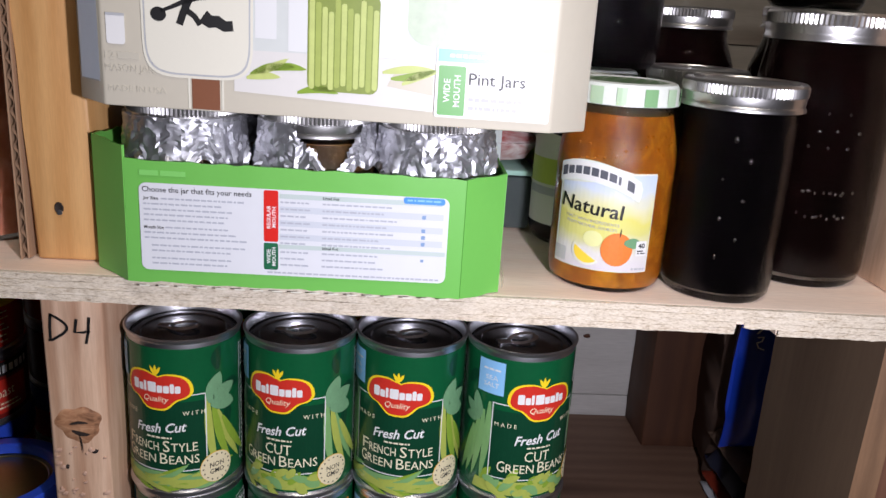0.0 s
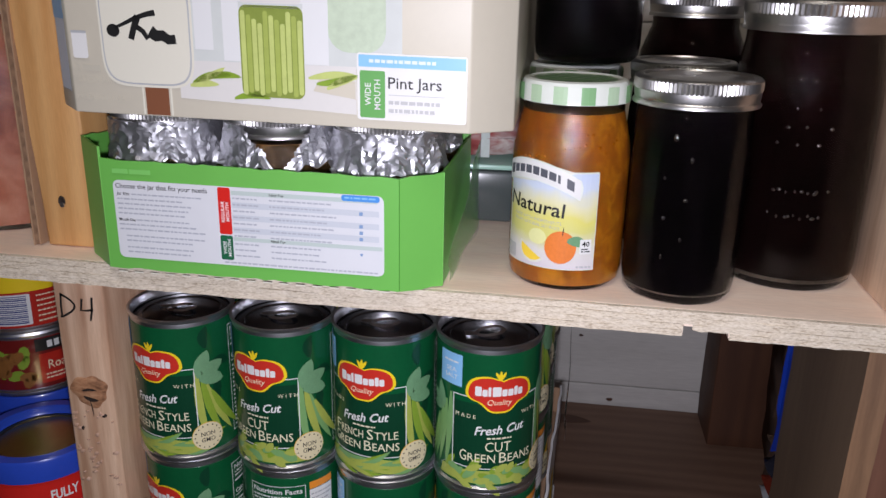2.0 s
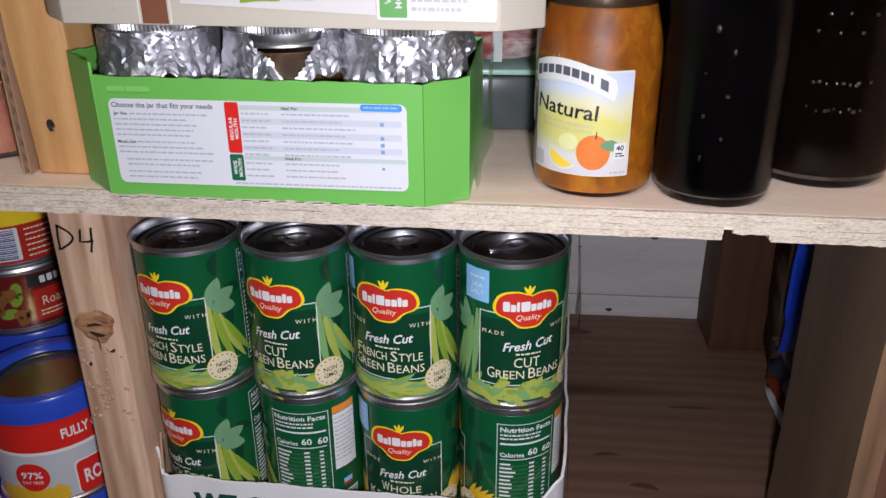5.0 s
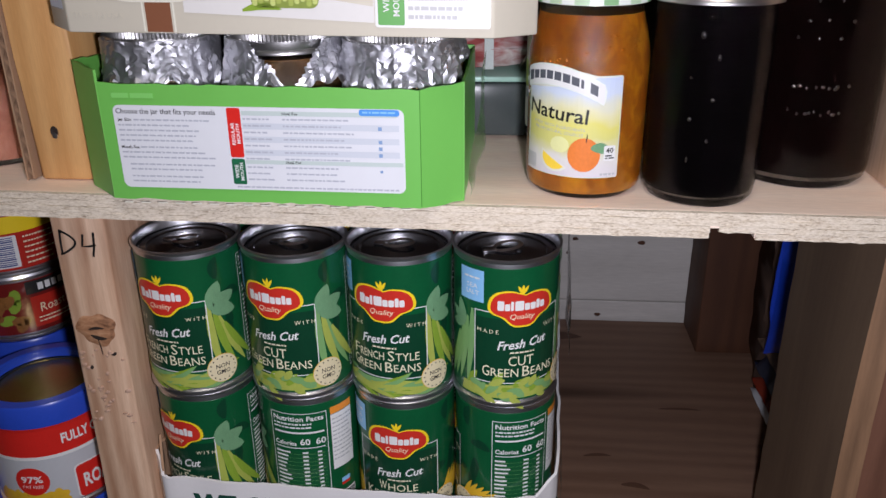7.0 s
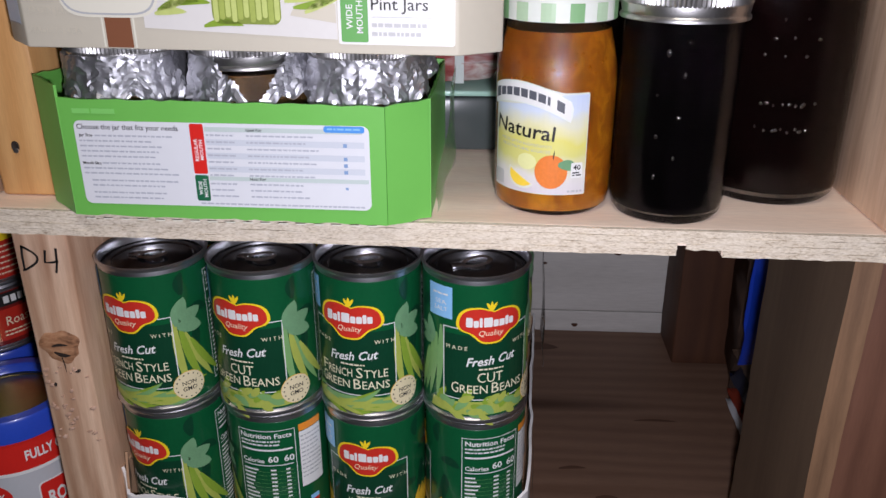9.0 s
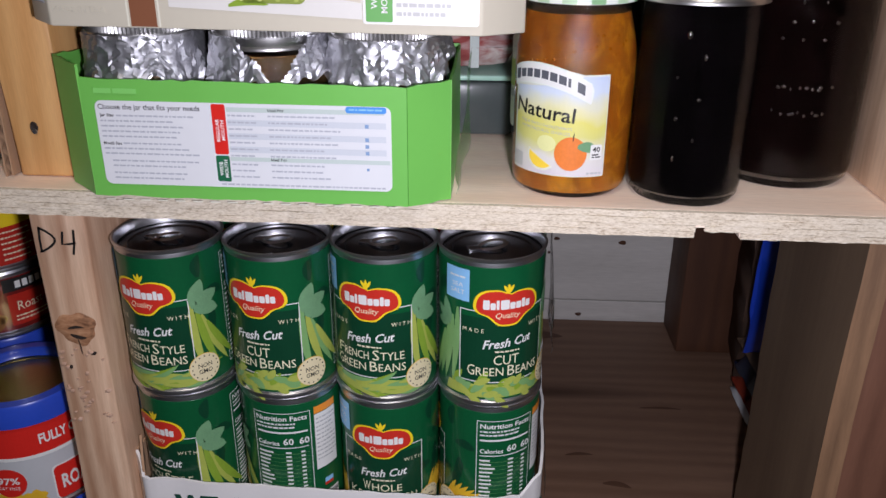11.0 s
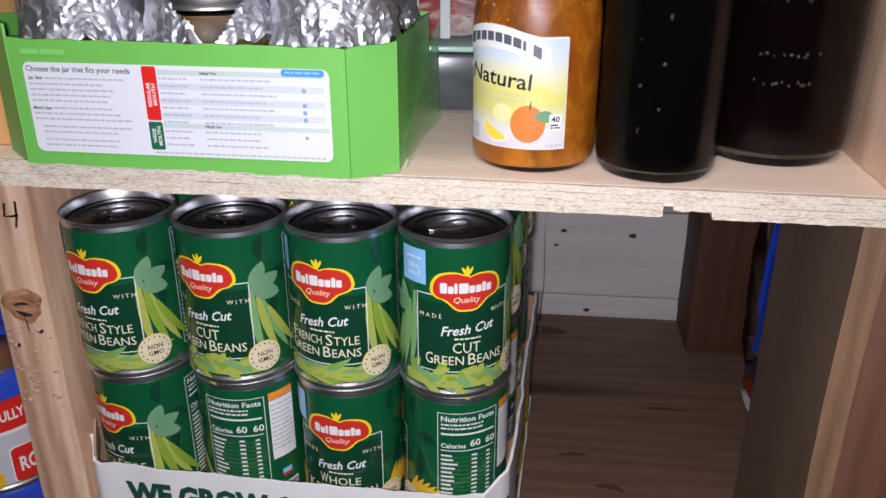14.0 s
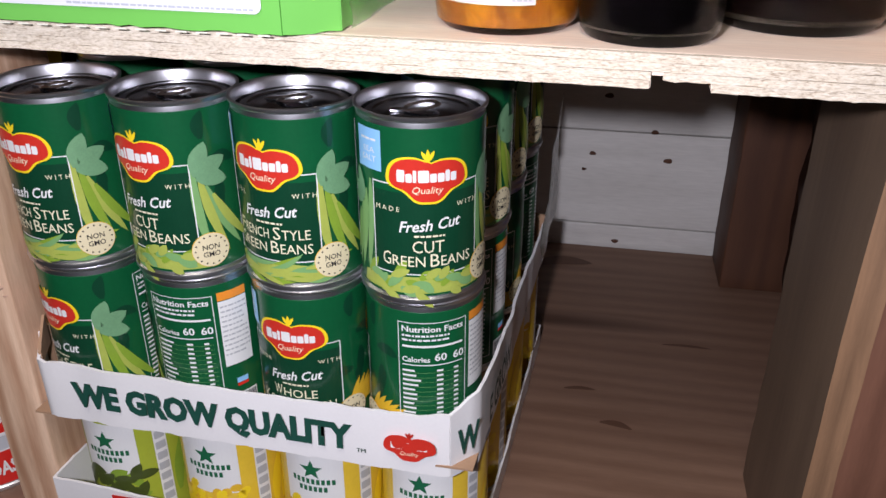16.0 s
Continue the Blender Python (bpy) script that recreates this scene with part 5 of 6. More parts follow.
art.rect("photo_window_bar", PHOTO_WHITE, 3, 0.1500, 0.1575, 0.0345, 0.138)
art.poly("photo_table", PHOTO_TABLE, 2, [(0.0680, 0.0120), (0.1730, 0.0080), (0.1730, 0.0345), (0.0680, 0.0335)])
art.poly("photo_board", CARD_BEIGE, 3, [(0.1480, 0.0200), (0.1725, 0.0165), (0.1725, 0.0265), (0.1520, 0.0275)])
# beans lying on the table
for i, (x, y, l, t, b) in enumerate(((0.0765, 0.0215, 0.024, 12, 0.002), (0.0780, 0.0225, 0.020, 24, -0.001), (0.0860, 0.0245, 0.020, 3, 0.0015), (0.0745, 0.0195, 0.018, 4, 0.001), (0.1010, 0.0135, 0.022, 2, 0.002), (0.1455, 0.0270, 0.028, 6, 0.001), (0.1500, 0.0240, 0.025, 14, -0.001), (0.1560, 0.0215, 0.020, 22, 0.001))):
    art.leaf(f"bean_pod#{i}", BEAN2 if i % 2 else POD, 4, x, y, l, 0.0040, t, b)
# pictured jar of beans
JX, JW = 0.1247, 0.0186
art.rect("pictured_jar", BEAN3, 4, JX - JW, JX + JW, 0.0150, 0.0655, 0.0045)
for i in range(11):
    x = JX - JW + 0.0009 + i * 0.00330
    art.rect(f"pictured_bean#{i}", (BEAN2, BEAN1, BEAN2, BEAN2, BEAN1)[i % 5], 5, x, x + 0.0027, 0.0160 + 0.0012 * (i * 7 % 3), 0.0625 - 0.0022 * (i * 5 % 4), 0.0012)
art.rect("pictured_lid", PHOTO_TABLE, 5, JX - JW + 0.001, JX + JW - 0.001, 0.0665, 0.0775, 0.002)
art.rect("pictured_glass", PHOTO_PALE, 4, JX - JW, JX + JW, 0.0640, 0.0670)
art.rect("lid_mark", GREYINK, 6, JX - 0.007, JX + 0.009, 0.0705, 0.0722)
art.rect("lid_mark", GREYINK, 6, JX - 0.009, JX + 0.007, 0.0740, 0.0752)
# brown ribbon and badge
art.rect("ribbon", BROWNINK, 2, 0.0460, 0.0605, 0.0012, 0.140)
art.rect("ribbon_line", CARD_CREAM, 2, 0.0440, 0.0450, 0.0012, 0.140)
art.rect("ribbon_line", CARD_CREAM, 2, 0.0615, 0.0625, 0.0012, 0.140)
BX, BY = 0.0495, 0.0480


def badge(k):
    pts = []
    for i in range(56):
        a = 2 * math.pi * i / 56
        c, sn = math.cos(a), math.sin(a)
        pts.append((BX + math.copysign(abs(c) ** 0.42, c) * 0.0285 * k * (1 + 0.07 * max(0, sn)), BY + math.copysign(abs(sn) ** 0.42, sn) * 0.0310 * k))
    return pts


art.poly("badge_rim", CARD_CREAM, 3, badge(1.0))
art.poly("badge_line", GREYINK, 4, badge(0.955))
art.poly("badge", CARD_CREAM, 5, badge(0.925))
# the maker's name stands as one slanting black brush shape
def stroke(pts, w0, w1):
    up, dn = [], []
    for i, (x, y) in enumerate(pts):
        p, q = pts[max(0, i - 1)], pts[min(len(pts) - 1, i + 1)]
        d = Vector((q[0] - p[0], q[1] - p[1])).normalized()
        w = w0 + (w1 - w0) * i / (len(pts) - 1)
        up.append((x - d.y * w / 2, y + d.x * w / 2)), dn.append((x + d.y * w / 2, y - d.x * w / 2))
    return up + dn[::-1]


def script(pts, w0, w1):
    art.poly("name_shape", BLACK, 6, stroke([(BX - 0.001 + (px + 0.001) * 1.05, BY + py * 1.0) for px, py in pts], w0 * 1.1, w1 * 1.1))


art.disc("name_shape", BLACK, 6, BX - 0.0195, BY + 0.0005, 0.0040, 0.0036)
script([(-0.0175, 0.002), (-0.012, 0.0045), (-0.006, 0.0075), (0.001, 0.0100), (0.0065, 0.0112)], 0.0014, 0.0030)
script([(-0.0035, 0.0090), (-0.0065, 0.002), (-0.0085, -0.0040)], 0.0036, 0.0032)
script([(-0.0045, 0.003), (-0.001, 0.0005), (0.0015, -0.0035)], 0.0028, 0.0026)
script([(0.0030, 0.0010), (0.0065, -0.0016), (0.0100, -0.0012), (0.0135, -0.0034), (0.0175, -0.0030)], 0.0064, 0.0046)
# small print and the tag
art.rect("icon", WHITE, 3, 0.0030, 0.0125, 0.0320, 0.0475, 0.0015)
art.rect("icon_lid", GREYINK, 4, 0.0030, 0.0125, 0.0462, 0.0476)
art.text("faint_lettering", FAINT, 2, "12", 0.0040, 0.0265, 0.0038, 0.0050)
art.rect("faint_bar", FAINT, 2, 0.0080, 0.0190, 0.0248, 0.0282)
art.text("faint_lettering", FAINT, 2, "MASON JARS", 0.0150, 0.0195, 0.0036, 0.0270)
art.text("faint_lettering", FAINT, 2, "MADE IN USA", 0.0175, 0.0095, 0.0032, 0.0300)
GX0, GX1 = 0.1745, 0.2345
art.rect("tag", WHITE, 4, GX0 - 0.001, GX1 + 0.0008, 0.0058, 0.0425, 0.0015)
art.rect("tag_blue", SKYBLUE, 5, GX0, GX1, 0.0350, 0.0415)
art.bars("tag_faint#a", LAB_SKY, 6, GX0 + 0.006, GX1 - 0.010, 0.0392, 1, 0.002, 0.0018, 81)
art.rect("tag_green", TAGGREEN, 5, GX0 + 0.0006, GX0 + 0.0150, 0.0070, 0.0330, 0.001)
art.text("tag_lettering", WHITE, 6, "WIDE", GX0 + 0.0052, 0.0200, 0.0034, 0.0125, 90, 0, 0.01)
art.text("tag_lettering", WHITE, 6, "MOUTH", GX0 + 0.0106, 0.0200, 0.0034, 0.0165, 90, 0, 0.01)
art.text("tag_name", BLACK, 6, "Pint Jars", GX0 + 0.0318, 0.0258, 0.0062, 0.0300, 0, 0, 0.005)
art.rect("tag_rule", GREYINK, 6, GX0 + 0.0170, GX0 + 0.0490, 0.0200, 0.0203)
art.bars("tag_faint#b", PALEINK, 6, GX0 + 0.0170, GX0 + 0.0460, 0.0170, 2, 0.0045, 0.0020, 82)
art.lay(box_ob, None, at=lambda x, y, h: (CX0 + x, CY + 0.001 - 0.004 * x / W - h - 0.0002, cz0 - 0.012 * (CX0 + x) + y))
# the cut corner carries a blue and white panel
art = Art()
art.rect("corner_panel", LAB_SKY, 1, 0.003, 0.0225, 0.012, 0.060)
art.rect("corner_blue", SKYBLUE, 2, 0.002, 0.0235, 0.0535, 0.0640)
art.rect("corner_line", GREYINK, 2, 0.004, 0.0220, 0.0120, 0.0126)
art.lay(box_ob, None, at=lambda x, y, h: (-0.1735 + x * 0.76 - h * 0.7, CY + 0.0200 - x * 0.76 - h * 0.8 - 0.0005, cz0 + 0.002 + y))
# ---- wrapped packet in a grey tub behind the jar flat ----
FILM = glass("cling_film", (0.95, 0.97, 0.97), 0.05, 1.3)
GREYTUB = plain("grey_tub", (0.062, 0.074, 0.072), 0.2, 0, 0.1, 40, 0.05)
tub = thing("storage_tub", "grey plastic tub with a pale green rim", "container")
tz = shelf_z(0.02)
part("tub_body", block(-0.120, 0.1055, 0.6140, 0.7600, tz + 0.0008, tz + 0.0425, 0.004), GREYTUB, tub, "", 40)
part("rim", block(-0.122, 0.1070, 0.6125, 0.7620, tz + 0.0430, tz + 0.0475, 0.0018), plain("pale_green_rim", (0.35, 0.55, 0.46), 0.2, 0, 0.1, 60, 0, 0.4), tub, "pale green rim", 40)
packet = thing("wrapped_packet", "red and white packet wrapped in clear film, its highlights coloured in as pale flecks", "packet")


def pillow(x0, x1, y0, y1, z0, z1, seed, puff=0.35, n=22, amp=0.004):
    bm = bmesh.new()
    bmesh.ops.create_grid(bm, x_segments=n, y_segments=n, size=0.5)
    low_face = bm.faces[:]
    ret = bmesh.ops.extrude_face_region(bm, geom=low_face)
    for v in [g for g in ret["geom"] if isinstance(g, bmesh.types.BMVert)]:
        v.co.z = 1.0
    for v in bm.verts:
        u, w = 1 - (2 * v.co.x) ** 4, 1 - (2 * v.co.y) ** 4
        fat = max(0.0, u * w) ** puff
        k = 0.5 + (v.co.z - 0.5) * fat
        d = amp * noise.noise((v.co.x * 7, v.co.y * 7, seed + v.co.z * 2.0))
        v.co = (x0 + (x1 - x0) * (v.co.x + 0.5) + d, y0 + (y1 - y0) * (v.co.y + 0.5) + d, z0 + (z1 - z0) * k + d * (1 if v.co.z > 0.5 else 0))
    bmesh.ops.recalc_face_normals(bm, faces=bm.faces)
    return bm


# the film's silvery highlights are painted as whitish flecks in the red
part("wrapper", pillow(-0.10, 0.1080, 0.6180, 0.7500, tz + 0.0480, tz + 0.0860, 2.0, 0.2), speckle("red_packet_with_glints", (0.16, 0.012, 0.014), (0.32, 0.08, 0.075), (0.62, 0.58, 0.55), (1.0, 1.0, 3.0), 40, 0.14, 1.0, 0.0, 0.36, 0.62), packet, "", 60)
for i, xx in enumerate((0.050, 0.072)):
    part("pale_stripe", block(xx, xx + 0.007, 0.6165, 0.6180, tz + 0.052, tz + 0.084, 0.0004), plain("film_pale", (0.55, 0.6, 0.58), 0.12, 0, 0.3, 80, 0.2, 0.8), packet)


# ---- neighbouring bay: tins of meat, a jar and a card divider ----
BLUELID = plain("blue_plastic_lid", (0.022, 0.065, 0.46), 0.3, 0, 0.15, 50, 0.02, 0.2)
GREYLABEL = plain("grey_label", (0.50, 0.52, 0.54), 0.35, 0, 0.06, 40, 0, 0.2)
MAROON = plain("maroon_label", (0.16, 0.012, 0.010), 0.3, 0, 0.3, 50, 0, 0.3)
REDLABEL = plain("red_label", (0.45, 0.025, 0.015), 0.3, 0, 0.2, 50, 0, 0.3)
OLIVELID = plain("gold_lacquer", (0.42, 0.36, 0.13), 0.3, 1.0, 0.2, 60, 0.05)
FOODPIC = plain("food_picture", (0.24, 0.10, 0.025), 0.35, 0, 0.8, 90)


def squat_tin(name, label, r, h, label_material, art, lid="metal", group="tins of meat"):
    ob = thing(name, label, "can", (0, 0, 0), 0, group)
    part("body", lathe([(0, 0.003), (r - 0.003, 0.003), (r - 0.0022, 0.0), (r + 0.0010, 0.0), (r + 0.0013, 0.0012), (r + 0.0010, 0.0030), (r - 0.0006, 0.0042), (r - 0.0006, h - 0.0045), (r + 0.0009, h - 0.0034), (r + 0.0013, h - 0.0022), (r + 0.0003, h), (r - 0.0016, h - 0.0020), (r - 0.0020, h - 0.0060)], 56), STEEL, ob, "bare tin rims", 35)
    part("lid", lathe([(r - 0.0021, h - 0.0050), (r - 0.0040, h - 0.0068), (r - 0.0050, h - 0.0052), (r - 0.0120, h - 0.0050), (r - 0.0128, h - 0.0058), (0, h - 0.0055)], 48), OLIVELID if lid == "plastic" else LID_SHADED, ob, "sunken metal lid", 30)
    if lid == "plastic":
        part("plastic_rim", lathe([(r + 0.0016, h - 0.0170), (r + 0.0024, h - 0.0168), (r + 0.0026, h + 0.0005), (r + 0.0014, h + 0.0026), (r - 0.0070, h + 0.0026), (r - 0.0082, h + 0.0014), (r - 0.0084, h - 0.0030), (r - 0.0095, h - 0.0046)], 64), BLUELID, ob, "blue plastic rim", 35)
    lab = part("label", lathe([(r - 0.0003, 0.0055), (r, 0.0057), (r, h - 0.0062), (r - 0.0003, h - 0.0060)], 72), label_material, ob, "printed paper label", 30)
    art.lay(lab, r)
    return ob


R2 = 0.0495


def beef_art():
    art, h = Art(), 0.098
    art.rect("red_band", RED, 1, -0.155, 0.155, h - 0.0450, h - 0.0180)
    art.rect("white_line", WHITE, 2, -0.155, 0.155, h - 0.0475, h - 0.0445)
    art.text("band_lettering", WHITE, 3, "FULLY COOKED", 0.034, h - 0.0315, 0.0085, 0.056, 0, 0, 0.03)
    art.disc("red_disc", RED, 2, -0.022, 0.0300, 0.0135)
    art.text("disc_lettering", WHITE, 3, "97%", -0.022, 0.0320, 0.0062, 0.0170, 0, 0, 0.02)
    art.text("disc_lettering", WHITE, 3, "FAT FREE", -0.022, 0.0250, 0.0030, 0.0160)
    art.rect("name_edge", WHITE, 2, 0.0100, 0.0800, 0.0060, 0.0380, 0.004)
    art.rect("name_box", RED, 3, 0.0112, 0.0788, 0.0060, 0.0368, 0.004)
    art.text("name_lettering", WHITE, 4, "ROAST BEEF", 0.045, 0.0210, 0.0125, 0.058, 0, 0, 0.03)
    for i in range(26):
        rg = random.Random(i)
        art.disc("food_picture", FOODPIC if i % 3 else CORN, 1, -0.03 + rg.uniform(-0.03, 0.03), 0.0110 + rg.uniform(-0.003, 0.004), 0.007, 0.004, 9, rg.uniform(0, 90))
    return art


def stew_art(kind):
    art, h = Art(), 0.0605
    if kind == "yellow":
        art.rect("yellow_band", YELLOW, 1, -0.155, 0.155, h - 0.0215, h - 0.0065)
        art.rect("barcode", WHITE, 1, -0.018, 0.013, 0.0080, 0.0370, 0.001)
        for i in range(15):
            art.rect("barcode_print", NAVY, 2, -0.015, 0.010, 0.0095 + i * 0.0018, 0.0103 + i * 0.0018 + 0.0004 * (i % 3 == 0))
        art.bars("small_print", CREAM, 2, 0.018, 0.044, 0.0350, 6, 0.0048, 0.0014, 4)
    else:
        for i in range(30):
            rg = random.Random(i + 5)
            art.disc("food_picture" if i % 3 else "food_picture_light", (POD, FOODPIC, PALEINK)[i % 3], 1 + i % 3, -0.02 + rg.uniform(-0.03, 0.02), 0.028 + rg.uniform(-0.014, 0.014), 0.008, 0.005, 9, rg.uniform(0, 90))
        art.rect("dark_band", BLACK, 1, 0.006, 0.12, h - 0.0190, h - 0.0070)
        for i in range(7):
            art.rect("name_bar", WHITE, 2, 0.016 + i * 0.0062, 0.0205 + i * 0.0062, h - 0.0165, h - 0.0100)
        art.rect("name_box", REDLABEL, 4, 0.0080, 0.052, 0.0100, 0.0390, 0.001)
        art.text("name_lettering", CREAM, 5, "Roast", 0.026, 0.0280, 0.0085, 0.0230, 3, 0.1)
        art.bars("small_print", CREAM, 5, 0.012, 0.044, 0.0190, 2, 0.0035, 0.0014, 9)
    return art


BEEF = squat_tin("meat_can", "grey and red tin of roast beef with a blue plastic rim", R2, 0.098, GREYLABEL, beef_art(), "plastic")
STEW = squat_tin("meat_can", "maroon tin with a food picture", R2, 0.0605, MAROON, stew_art("maroon"))
YEL = squat_tin("meat_can", "red tin with a yellow band and a barcode", R2, 0.0605, REDLABEL, stew_art("yellow"))
b0 = FLOOR_Z + 0.0005
for x, y, z, turn in ((-0.2860, 0.5470, b0 + 0.0960, 30), (-0.2860, 0.5470, b0 - 0.0, 8), (-0.4010, 0.5450, b0 + 0.0960, 62), (-0.4010, 0.5450, b0, 30), (-0.3520, 0.6430, b0, 10), (-0.3520, 0.6430, b0 + 0.0960, 25), (-0.2800, 0.7250, b0, 10), (-0.2800, 0.7250, b0 + 0.0960, 25), (-0.4600, 0.6400, b0, 0), (-0.4600, 0.6400, b0 + 0.0960, 0)):
    put(BEEF, x, y, z + (0.0052 if z > b0 + 0.05 else 0), turn)
for x, y in ((-0.3520, 0.6430), (-0.2800, 0.7250), (-0.4600, 0.6400)):
    put(STEW, x, y, b0 + 0.2025, 30 if y < 0.7 else 60)
    put(YEL, x, y, b0 + 0.2632, 24 if y < 0.7 else 70)

meat = mason("large glass jar packed with pinkish brown meat", -0.2790, 0.5500, shelf_z(-0.279), 0.0475, 0.1680, 0.0400, MEAT, 0.90, 0.0, 0.0165, 0, "")
divider = thing("card_divider", "brown corrugated card standing against the upright", "cardboard")
card_panel([(-0.2180, 0.4850, shelf_z(-0.2180) + 0.0006, 1.46), (-0.2205, 0.60, shelf_z(-0.2205) + 0.0006, 1.46)], 0.0010, KRAFT, divider, "liner", 0.0003, 20)
card_panel([(-0.2222, 0.4850, shelf_z(-0.2222) + 0.0006, 1.46), (-0.2247, 0.60, shelf_z(-0.2247) + 0.0006, 1.46)], 0.0010, KRAFT, divider, "liner", 0.0003, 21)
bm = bmesh.new()
rows = []
for i in range(121):
    z = 1.2360 + i * (1.458 - 1.2360) / 120
    dx = -0.0020 + 0.0014 * math.sin(i * 1.15)
    rows.append((bm.verts.new((-0.2180 + dx, 0.4846, z)), bm.verts.new((-0.2205 + dx, 0.60, z))))
for p, q in zip(rows, rows[1:]):
    bm.faces.new((p[0], p[1], q[1], q[0]))
part("flute", bm, KRAFT, divider, "wavy inner ply", 60)

# ---- things seen through the gap beside the rear upright ----
BAGBLUE = plain("blue_bag_film", (0.010, 0.045, 0.40), 0.3, 0, 0.2, 30, 0.2, 0.3)
bag = thing("food_bag", "glossy blue plastic bag with white script standing on boxes", "bag")
bm = pillow(0.0, 0.17, 0.0, 0.262, 0.0, 0.07, 5.0, 0.35, 20, 0.005)
bmesh.ops.transform(bm, matrix=pose(0.3800, 0.845, 0.938, 90, 0, 0), verts=bm.verts)
bag_body = part("bag_body", bm, BAGBLUE, bag, "", 60)
art = Art()
art.poly("white_script", WHITE, 1, stroke([(0.0, 0.0), (0.004, 0.006), (0.009, 0.012)], 0.0016, 0.0012))
art.poly("white_script", WHITE, 1, stroke([(0.001, -0.004), (0.006, -0.002), (0.005, -0.007), (0.001, -0.010), (0.003, -0.015), (0.008, -0.016)], 0.0016, 0.0014))
art.lay(bag_body, None, at=lambda x, y, h: (0.3860 + x, 0.7850 - h - x * 0.6, 1.085 + y))
sack = thing("paper_sack", "dark brown paper sack standing behind the packets", "bag")
bm = pillow(0.0, 0.20, 0.0, 0.33, 0.0, 0.20, 9.0, 0.12, 18, 0.006)
bmesh.ops.transform(bm, matrix=pose(0.398, 0.985, FLOOR_Z + 0.001, 90, 0, 0), verts=bm.verts)
part("sack_body", bm, plain("dark_paper", (0.075, 0.042, 0.028), 0.8, 0, 0.3, 30, 0.3), sack, "", 60)
z = FLOOR_Z + 0.0005
# red, navy and brown are darkened to hold the shade behind the upright
for nm, label, m, hh, w in (("food_packet", "crumpled white and grey packet on the lower shelf", GREYLABEL, 0.016, 0.10), ("food_box", "flat orange red box between packets", plain("shaded_red_card", (0.22, 0.028, 0.012), 0.5, 0, 0.2, 60), 0.011, 0.12), ("food_box", "navy box under a blue bag, colour darkened for shade", plain("shaded_navy_card", (0.006, 0.009, 0.030), 0.5, 0, 0.2, 60), 0.033, 0.13), ("food_packet", "brown and white packet under the blue bag", plain("shaded_brown_packet", (0.12, 0.075, 0.05), 0.6, 0, 0.6, 60), 0.027, 0.13)):
    ob = thing(nm, label, "packet")
    part("body", pillow(0.389, 0.389 + w, 0.765, 0.870, z, z + hh, hh * 100, 0.12, 12, 0.002), m, ob, "", 60)
    z += hh + 0.0012

# ---- pen marks, screw hole, knot and chips on the uprights ----
def pen(post_ob, strokes, x, y, z, w=0.0017):
    art = Art()
    for pts in strokes:
        art.poly("pen_mark", BLACK, 1, stroke(pts, w, w * 0.85))
    ob = post_ob
    o = Vector(ob.location)
    art.lay(ob, None, at=lambda a, b, h: (x + a - o.x, y - h - 0.0012 - o.y, z + b - o.z))


arc = [(0.0000 + 0.0095 * math.sin(math.pi * i / 9), 0.0170 * (1 - i / 9)) for i in range(10)]
pen(POST_L, [[(0, 0.0175), (-0.0008, 0.009), (-0.0010, -0.0006)], [(-0.0008, 0.0171)] + arc[1:] + [(-0.0022, -0.0004)]], -0.2085, 0.487, 1.1830)
pen(POST_L, [[(-0.0005, 0.0150), (-0.0020, 0.0060), (0.0030, 0.0062), (0.0075, 0.0072)], [(0.0072, 0.0165), (0.0062, 0.006), (0.0045, -0.0015)]], -0.1925, 0.487, 1.1825)
pen(POST_R, [[(0.0005, 0.0145), (-0.001, 0.007), (-0.0025, -0.001)], [(0.0005, 0.0145), (0.010, 0.0155)], [(-0.0008, 0.0075), (0.009, 0.0080)], [(-0.0025, -0.001), (0.010, 0.0005)]], 0.3580, 0.487, 1.1730)

HOLE = plain("hole_dark", (0.02, 0.012, 0.008), 0.8, 0, 0.3, 200)
KNOTWOOD = speckle("knot_wood", (0.12, 0.05, 0.022), (0.36, 0.175, 0.085), (0.50, 0.28, 0.15), (0.5, 1.0, 1.0), 260, 0.7, 0.9)
CHIP = wood("torn_grain", (0.34, 0.20, 0.13), (0.62, 0.42, 0.31), "Z", 0.75, 30, 20, False, 0.8)


def on_post(name, bm, material, post_ob, x, y, z, label=""):
    o = Vector(post_ob.location)
    bmesh.ops.transform(bm, matrix=Matrix.Translation((x - o.x, y - o.y, z - o.z)), verts=bm.verts)
    return part(name, bm, material, post_ob, label, 50)


bm = lathe([(0, 0.0003), (0.0018, 0.0003), (0.0025, 0.0008), (0.0030, 0.0002)], 20)
bmesh.ops.transform(bm, matrix=pose(0, 0, 0, 90, 0, 0) @ Matrix.Diagonal((0.9, 1.25, 1, 1)), verts=bm.verts)
on_post("screw_hole", bm, HOLE, POST_LU, -0.1985, 0.4864, 1.2680, "dark screw hole")
bm = lathe([(0, 0.0012), (0.0016, 0.0011), (0.0018, 0.0004)], 12)
bmesh.ops.transform(bm, matrix=pose(0, 0, 0, 90, 0, 0), verts=bm.verts)
on_post("screw", bm, STEEL, POST_LU, -0.1980, 0.4862, 1.2655, "screw head")
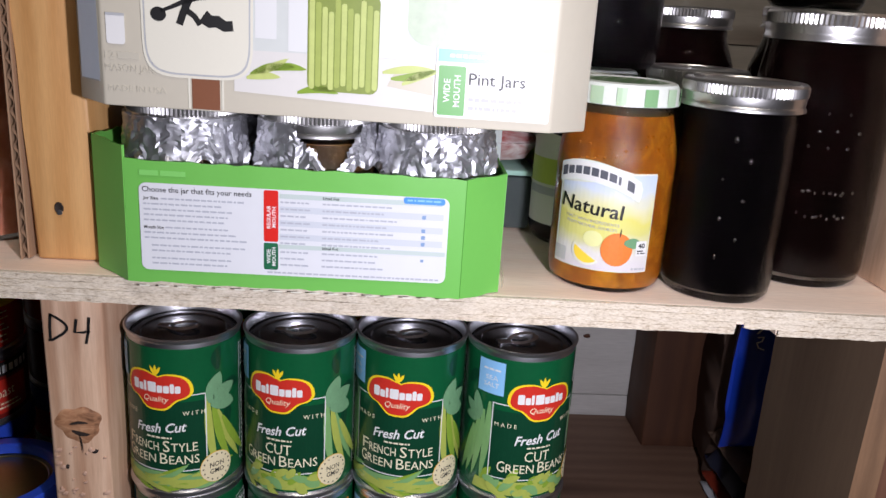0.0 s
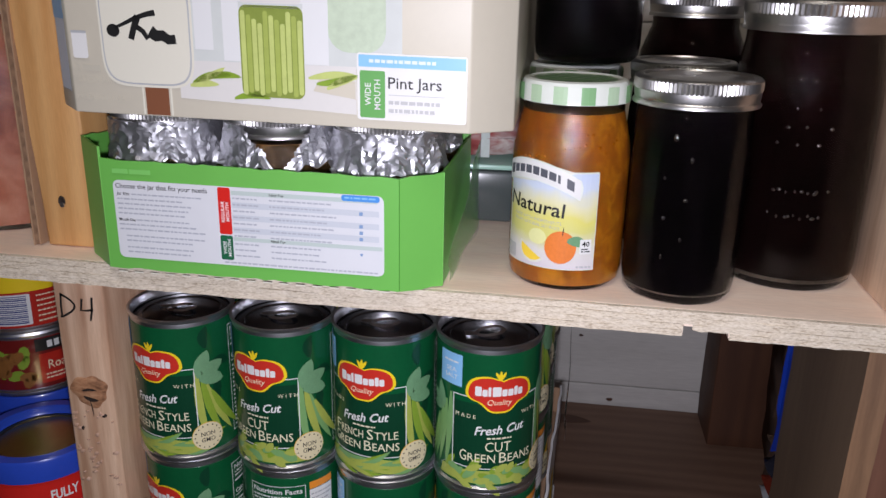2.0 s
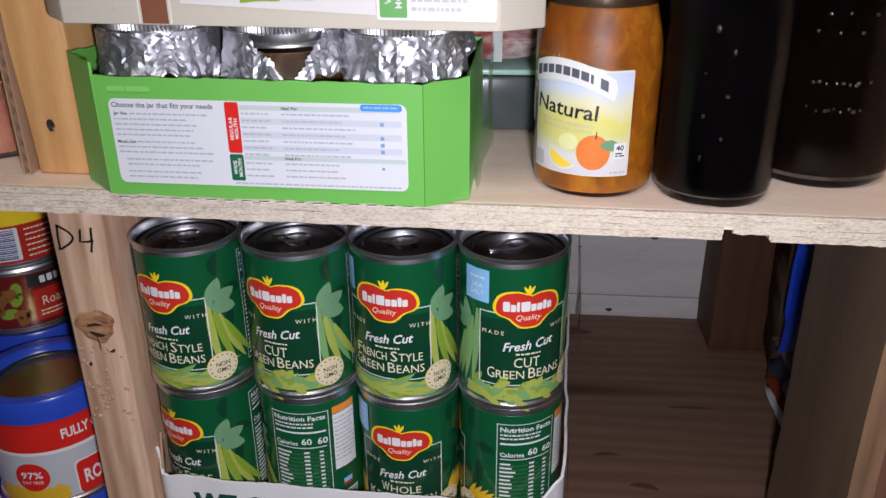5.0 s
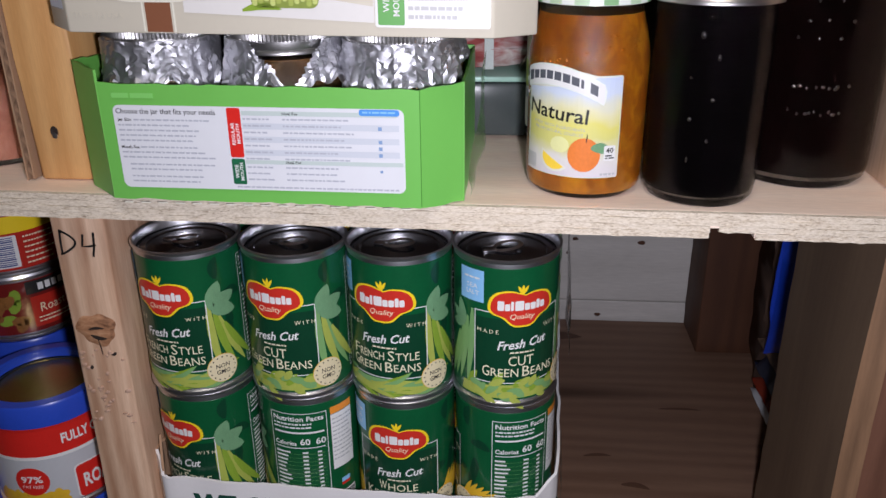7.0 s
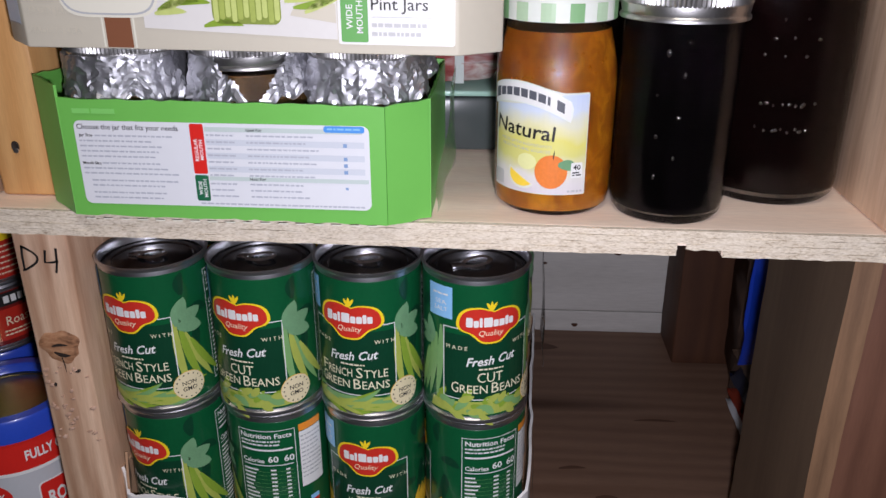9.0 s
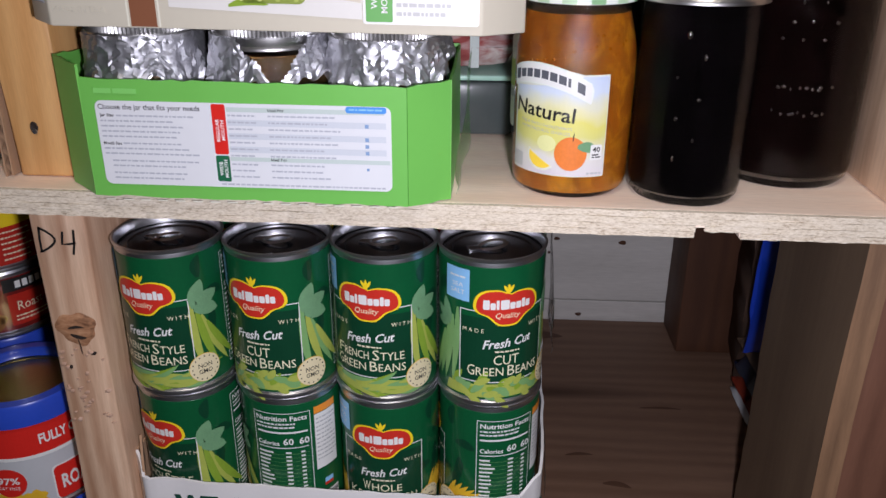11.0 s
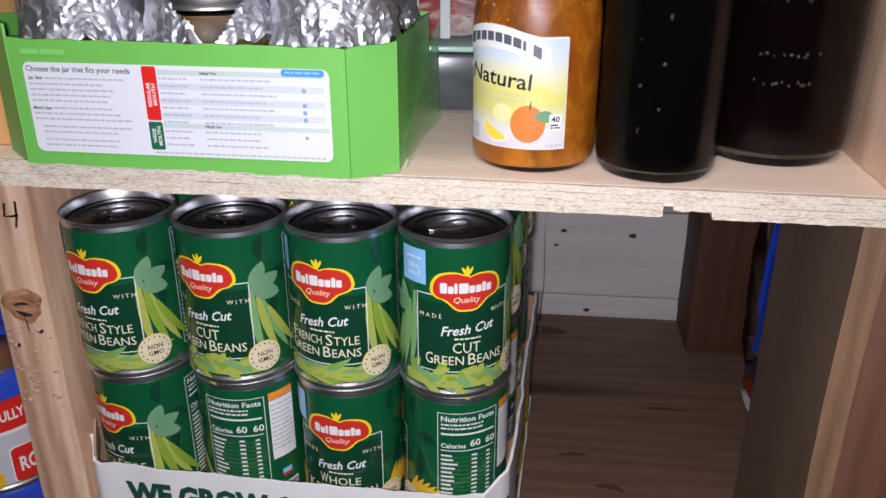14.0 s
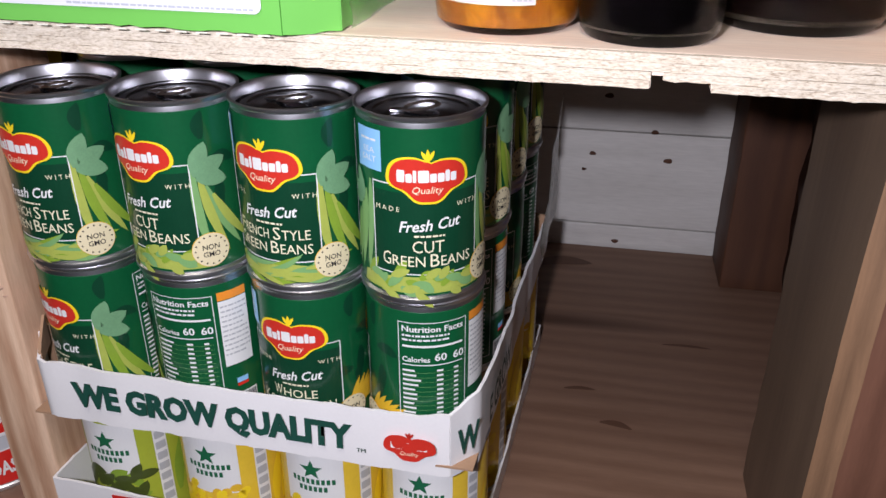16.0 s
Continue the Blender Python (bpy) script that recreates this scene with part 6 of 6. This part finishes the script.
# large knot with a crack and torn grain under it
bm = lathe([(0, 0.0016), (0.003, 0.0017), (0.006, 0.0011), (0.009, 0.0015), (0.012, 0.0008), (0.0155, 0.0004), (0.018, -0.0006)], 40, None, lambda a, z: 0.0016 * math.sin(3 * a + 1) + 0.0009 * math.sin(7 * a))
bmesh.ops.transform(bm, matrix=pose(0, 0, 0, 90, 0, 0) @ Matrix.Diagonal((0.88, 0.78, 1, 1)), verts=bm.verts)
on_post("knot", bm, KNOTWOOD, POST_L, -0.1965, 0.4872, 1.1240, "large dark knot")
art = Art()
art.leaf("crack", HOLE, 1, -0.005, 0.001, 0.012, 0.0022, 5, 0.0008)
art.leaf("crack", HOLE, 1, -0.004, -0.0035, 0.012, 0.0032, -12, -0.001)
art.leaf("crack", HOLE, 1, 0.0005, -0.006, 0.014, 0.0009, -84, 0.0005)
o = Vector(POST_L.location)
art.lay(POST_L, None, at=lambda a, b, h: (-0.1965 + a - o.x, 0.4847 - h - o.y, 1.1240 + b - o.z))
rg = random.Random(5)
for i in range(34):
    bm = bmesh.new()
    bmesh.ops.create_icosphere(bm, subdivisions=1, radius=1.0)
    sx, sz = rg.uniform(0.0010, 0.0032), rg.uniform(0.0006, 0.0020)
    for v in bm.verts:
        v.co = (v.co.x * sx, v.co.y * 0.0009, v.co.z * sz + v.co.x * sx * 0.3)
    on_post("splinter", bm, CHIP if i % 17 else HOLE, POST_L, rg.uniform(-0.2120, -0.1810), 0.4868, rg.uniform(1.045, 1.108))

# knots and nail heads in the white boards
for x, z, r in ((0.257, 1.000, 0.006), (0.186, 0.969, 0.0055), (0.177, 0.948, 0.004), (0.276, 0.965, 0.007), (0.200, 1.042, 0.007), (0.223, 0.853, 0.006), (0.155, 1.075, 0.005)):
    r *= 0.62
    bm = lathe([(0, 0.0010), (r * 0.5, 0.0009), (r * 0.9, 0.0004), (r, -0.0004)], 16, None, lambda a, zz: 0.0004 * math.sin(3 * a + x * 90))
    bmesh.ops.transform(bm, matrix=pose(x, 1.0518, z, 90, 0, 0) @ Matrix.Diagonal((1.25, 0.75, 1, 1)), verts=bm.verts)
    part("board_knot", bm, BROWN, wall_n)
# stains and scuffs on the lower shelf
STAIN = plain("shelf_stain", (0.095, 0.044, 0.024), 0.65, 0, 0.5, 70)
for x, y, w, d, turn in ((0.160, 0.985, 0.075, 0.030, 10), (0.230, 0.690, 0.030, 0.010, -12), (0.195, 0.735, 0.030, 0.007, 4), (0.30, 0.83, 0.05, 0.006, 0)):
    art = Art()
    art.leaf("stain", STAIN, 1, -w / 2, 0, w, d * 0.8, turn, d * 0.3, 14)
    art.lay(low, None, at=lambda a, b, h: (x + a + 0.1 * b, y + b, FLOOR_Z + 0.0003 + h))

# clear film left hanging beside the jar flat
film = thing("film_wrap", "loose sheet of clear shrink film beside the jar flat", "film")
bm, rows = bmesh.new(), []
for i in range(17):
    t = i / 16
    rows.append([bm.verts.new((0.0680 + 0.006 * t + 0.0012 * math.sin(9 * t + 0.6 * k), 0.476 + 0.125 * t, shelf_z(0.07) + 0.0008 + (0.012 + 0.058 * t) * k / 6)) for k in range(7)])
for p, q in zip(rows, rows[1:]):
    for k in range(6):
        bm.faces.new((p[k], p[k + 1], q[k + 1], q[k]))
bmesh.ops.solidify(bm, geom=bm.faces[:], thickness=0.0003)
sheet = part("sheet", bm, FILM, film, "", 60)
sheet.visible_shadow = False

torn = thing("film_wrap", "torn clear shrink film clinging round the rear tins", "film")
bm, rows = bmesh.new(), []
for i in range(13):
    t = i / 12
    rows.append([bm.verts.new((0.1535 + 0.004 * t + 0.0012 * math.sin(7 * t + 1.1 * k), 0.690 + 0.115 * t, 0.9965 + (0.030 + 0.085 * t + 0.008 * math.sin(15 * t)) * k / 6)) for k in range(7)])
for p, q in zip(rows, rows[1:]):
    for k in range(6):
        bm.faces.new((p[k], p[k + 1], q[k + 1], q[k]))
bmesh.ops.solidify(bm, geom=bm.faces[:], thickness=0.0003)
sheet = part("sheet", bm, FILM, torn, "", 60)
sheet.visible_shadow = False
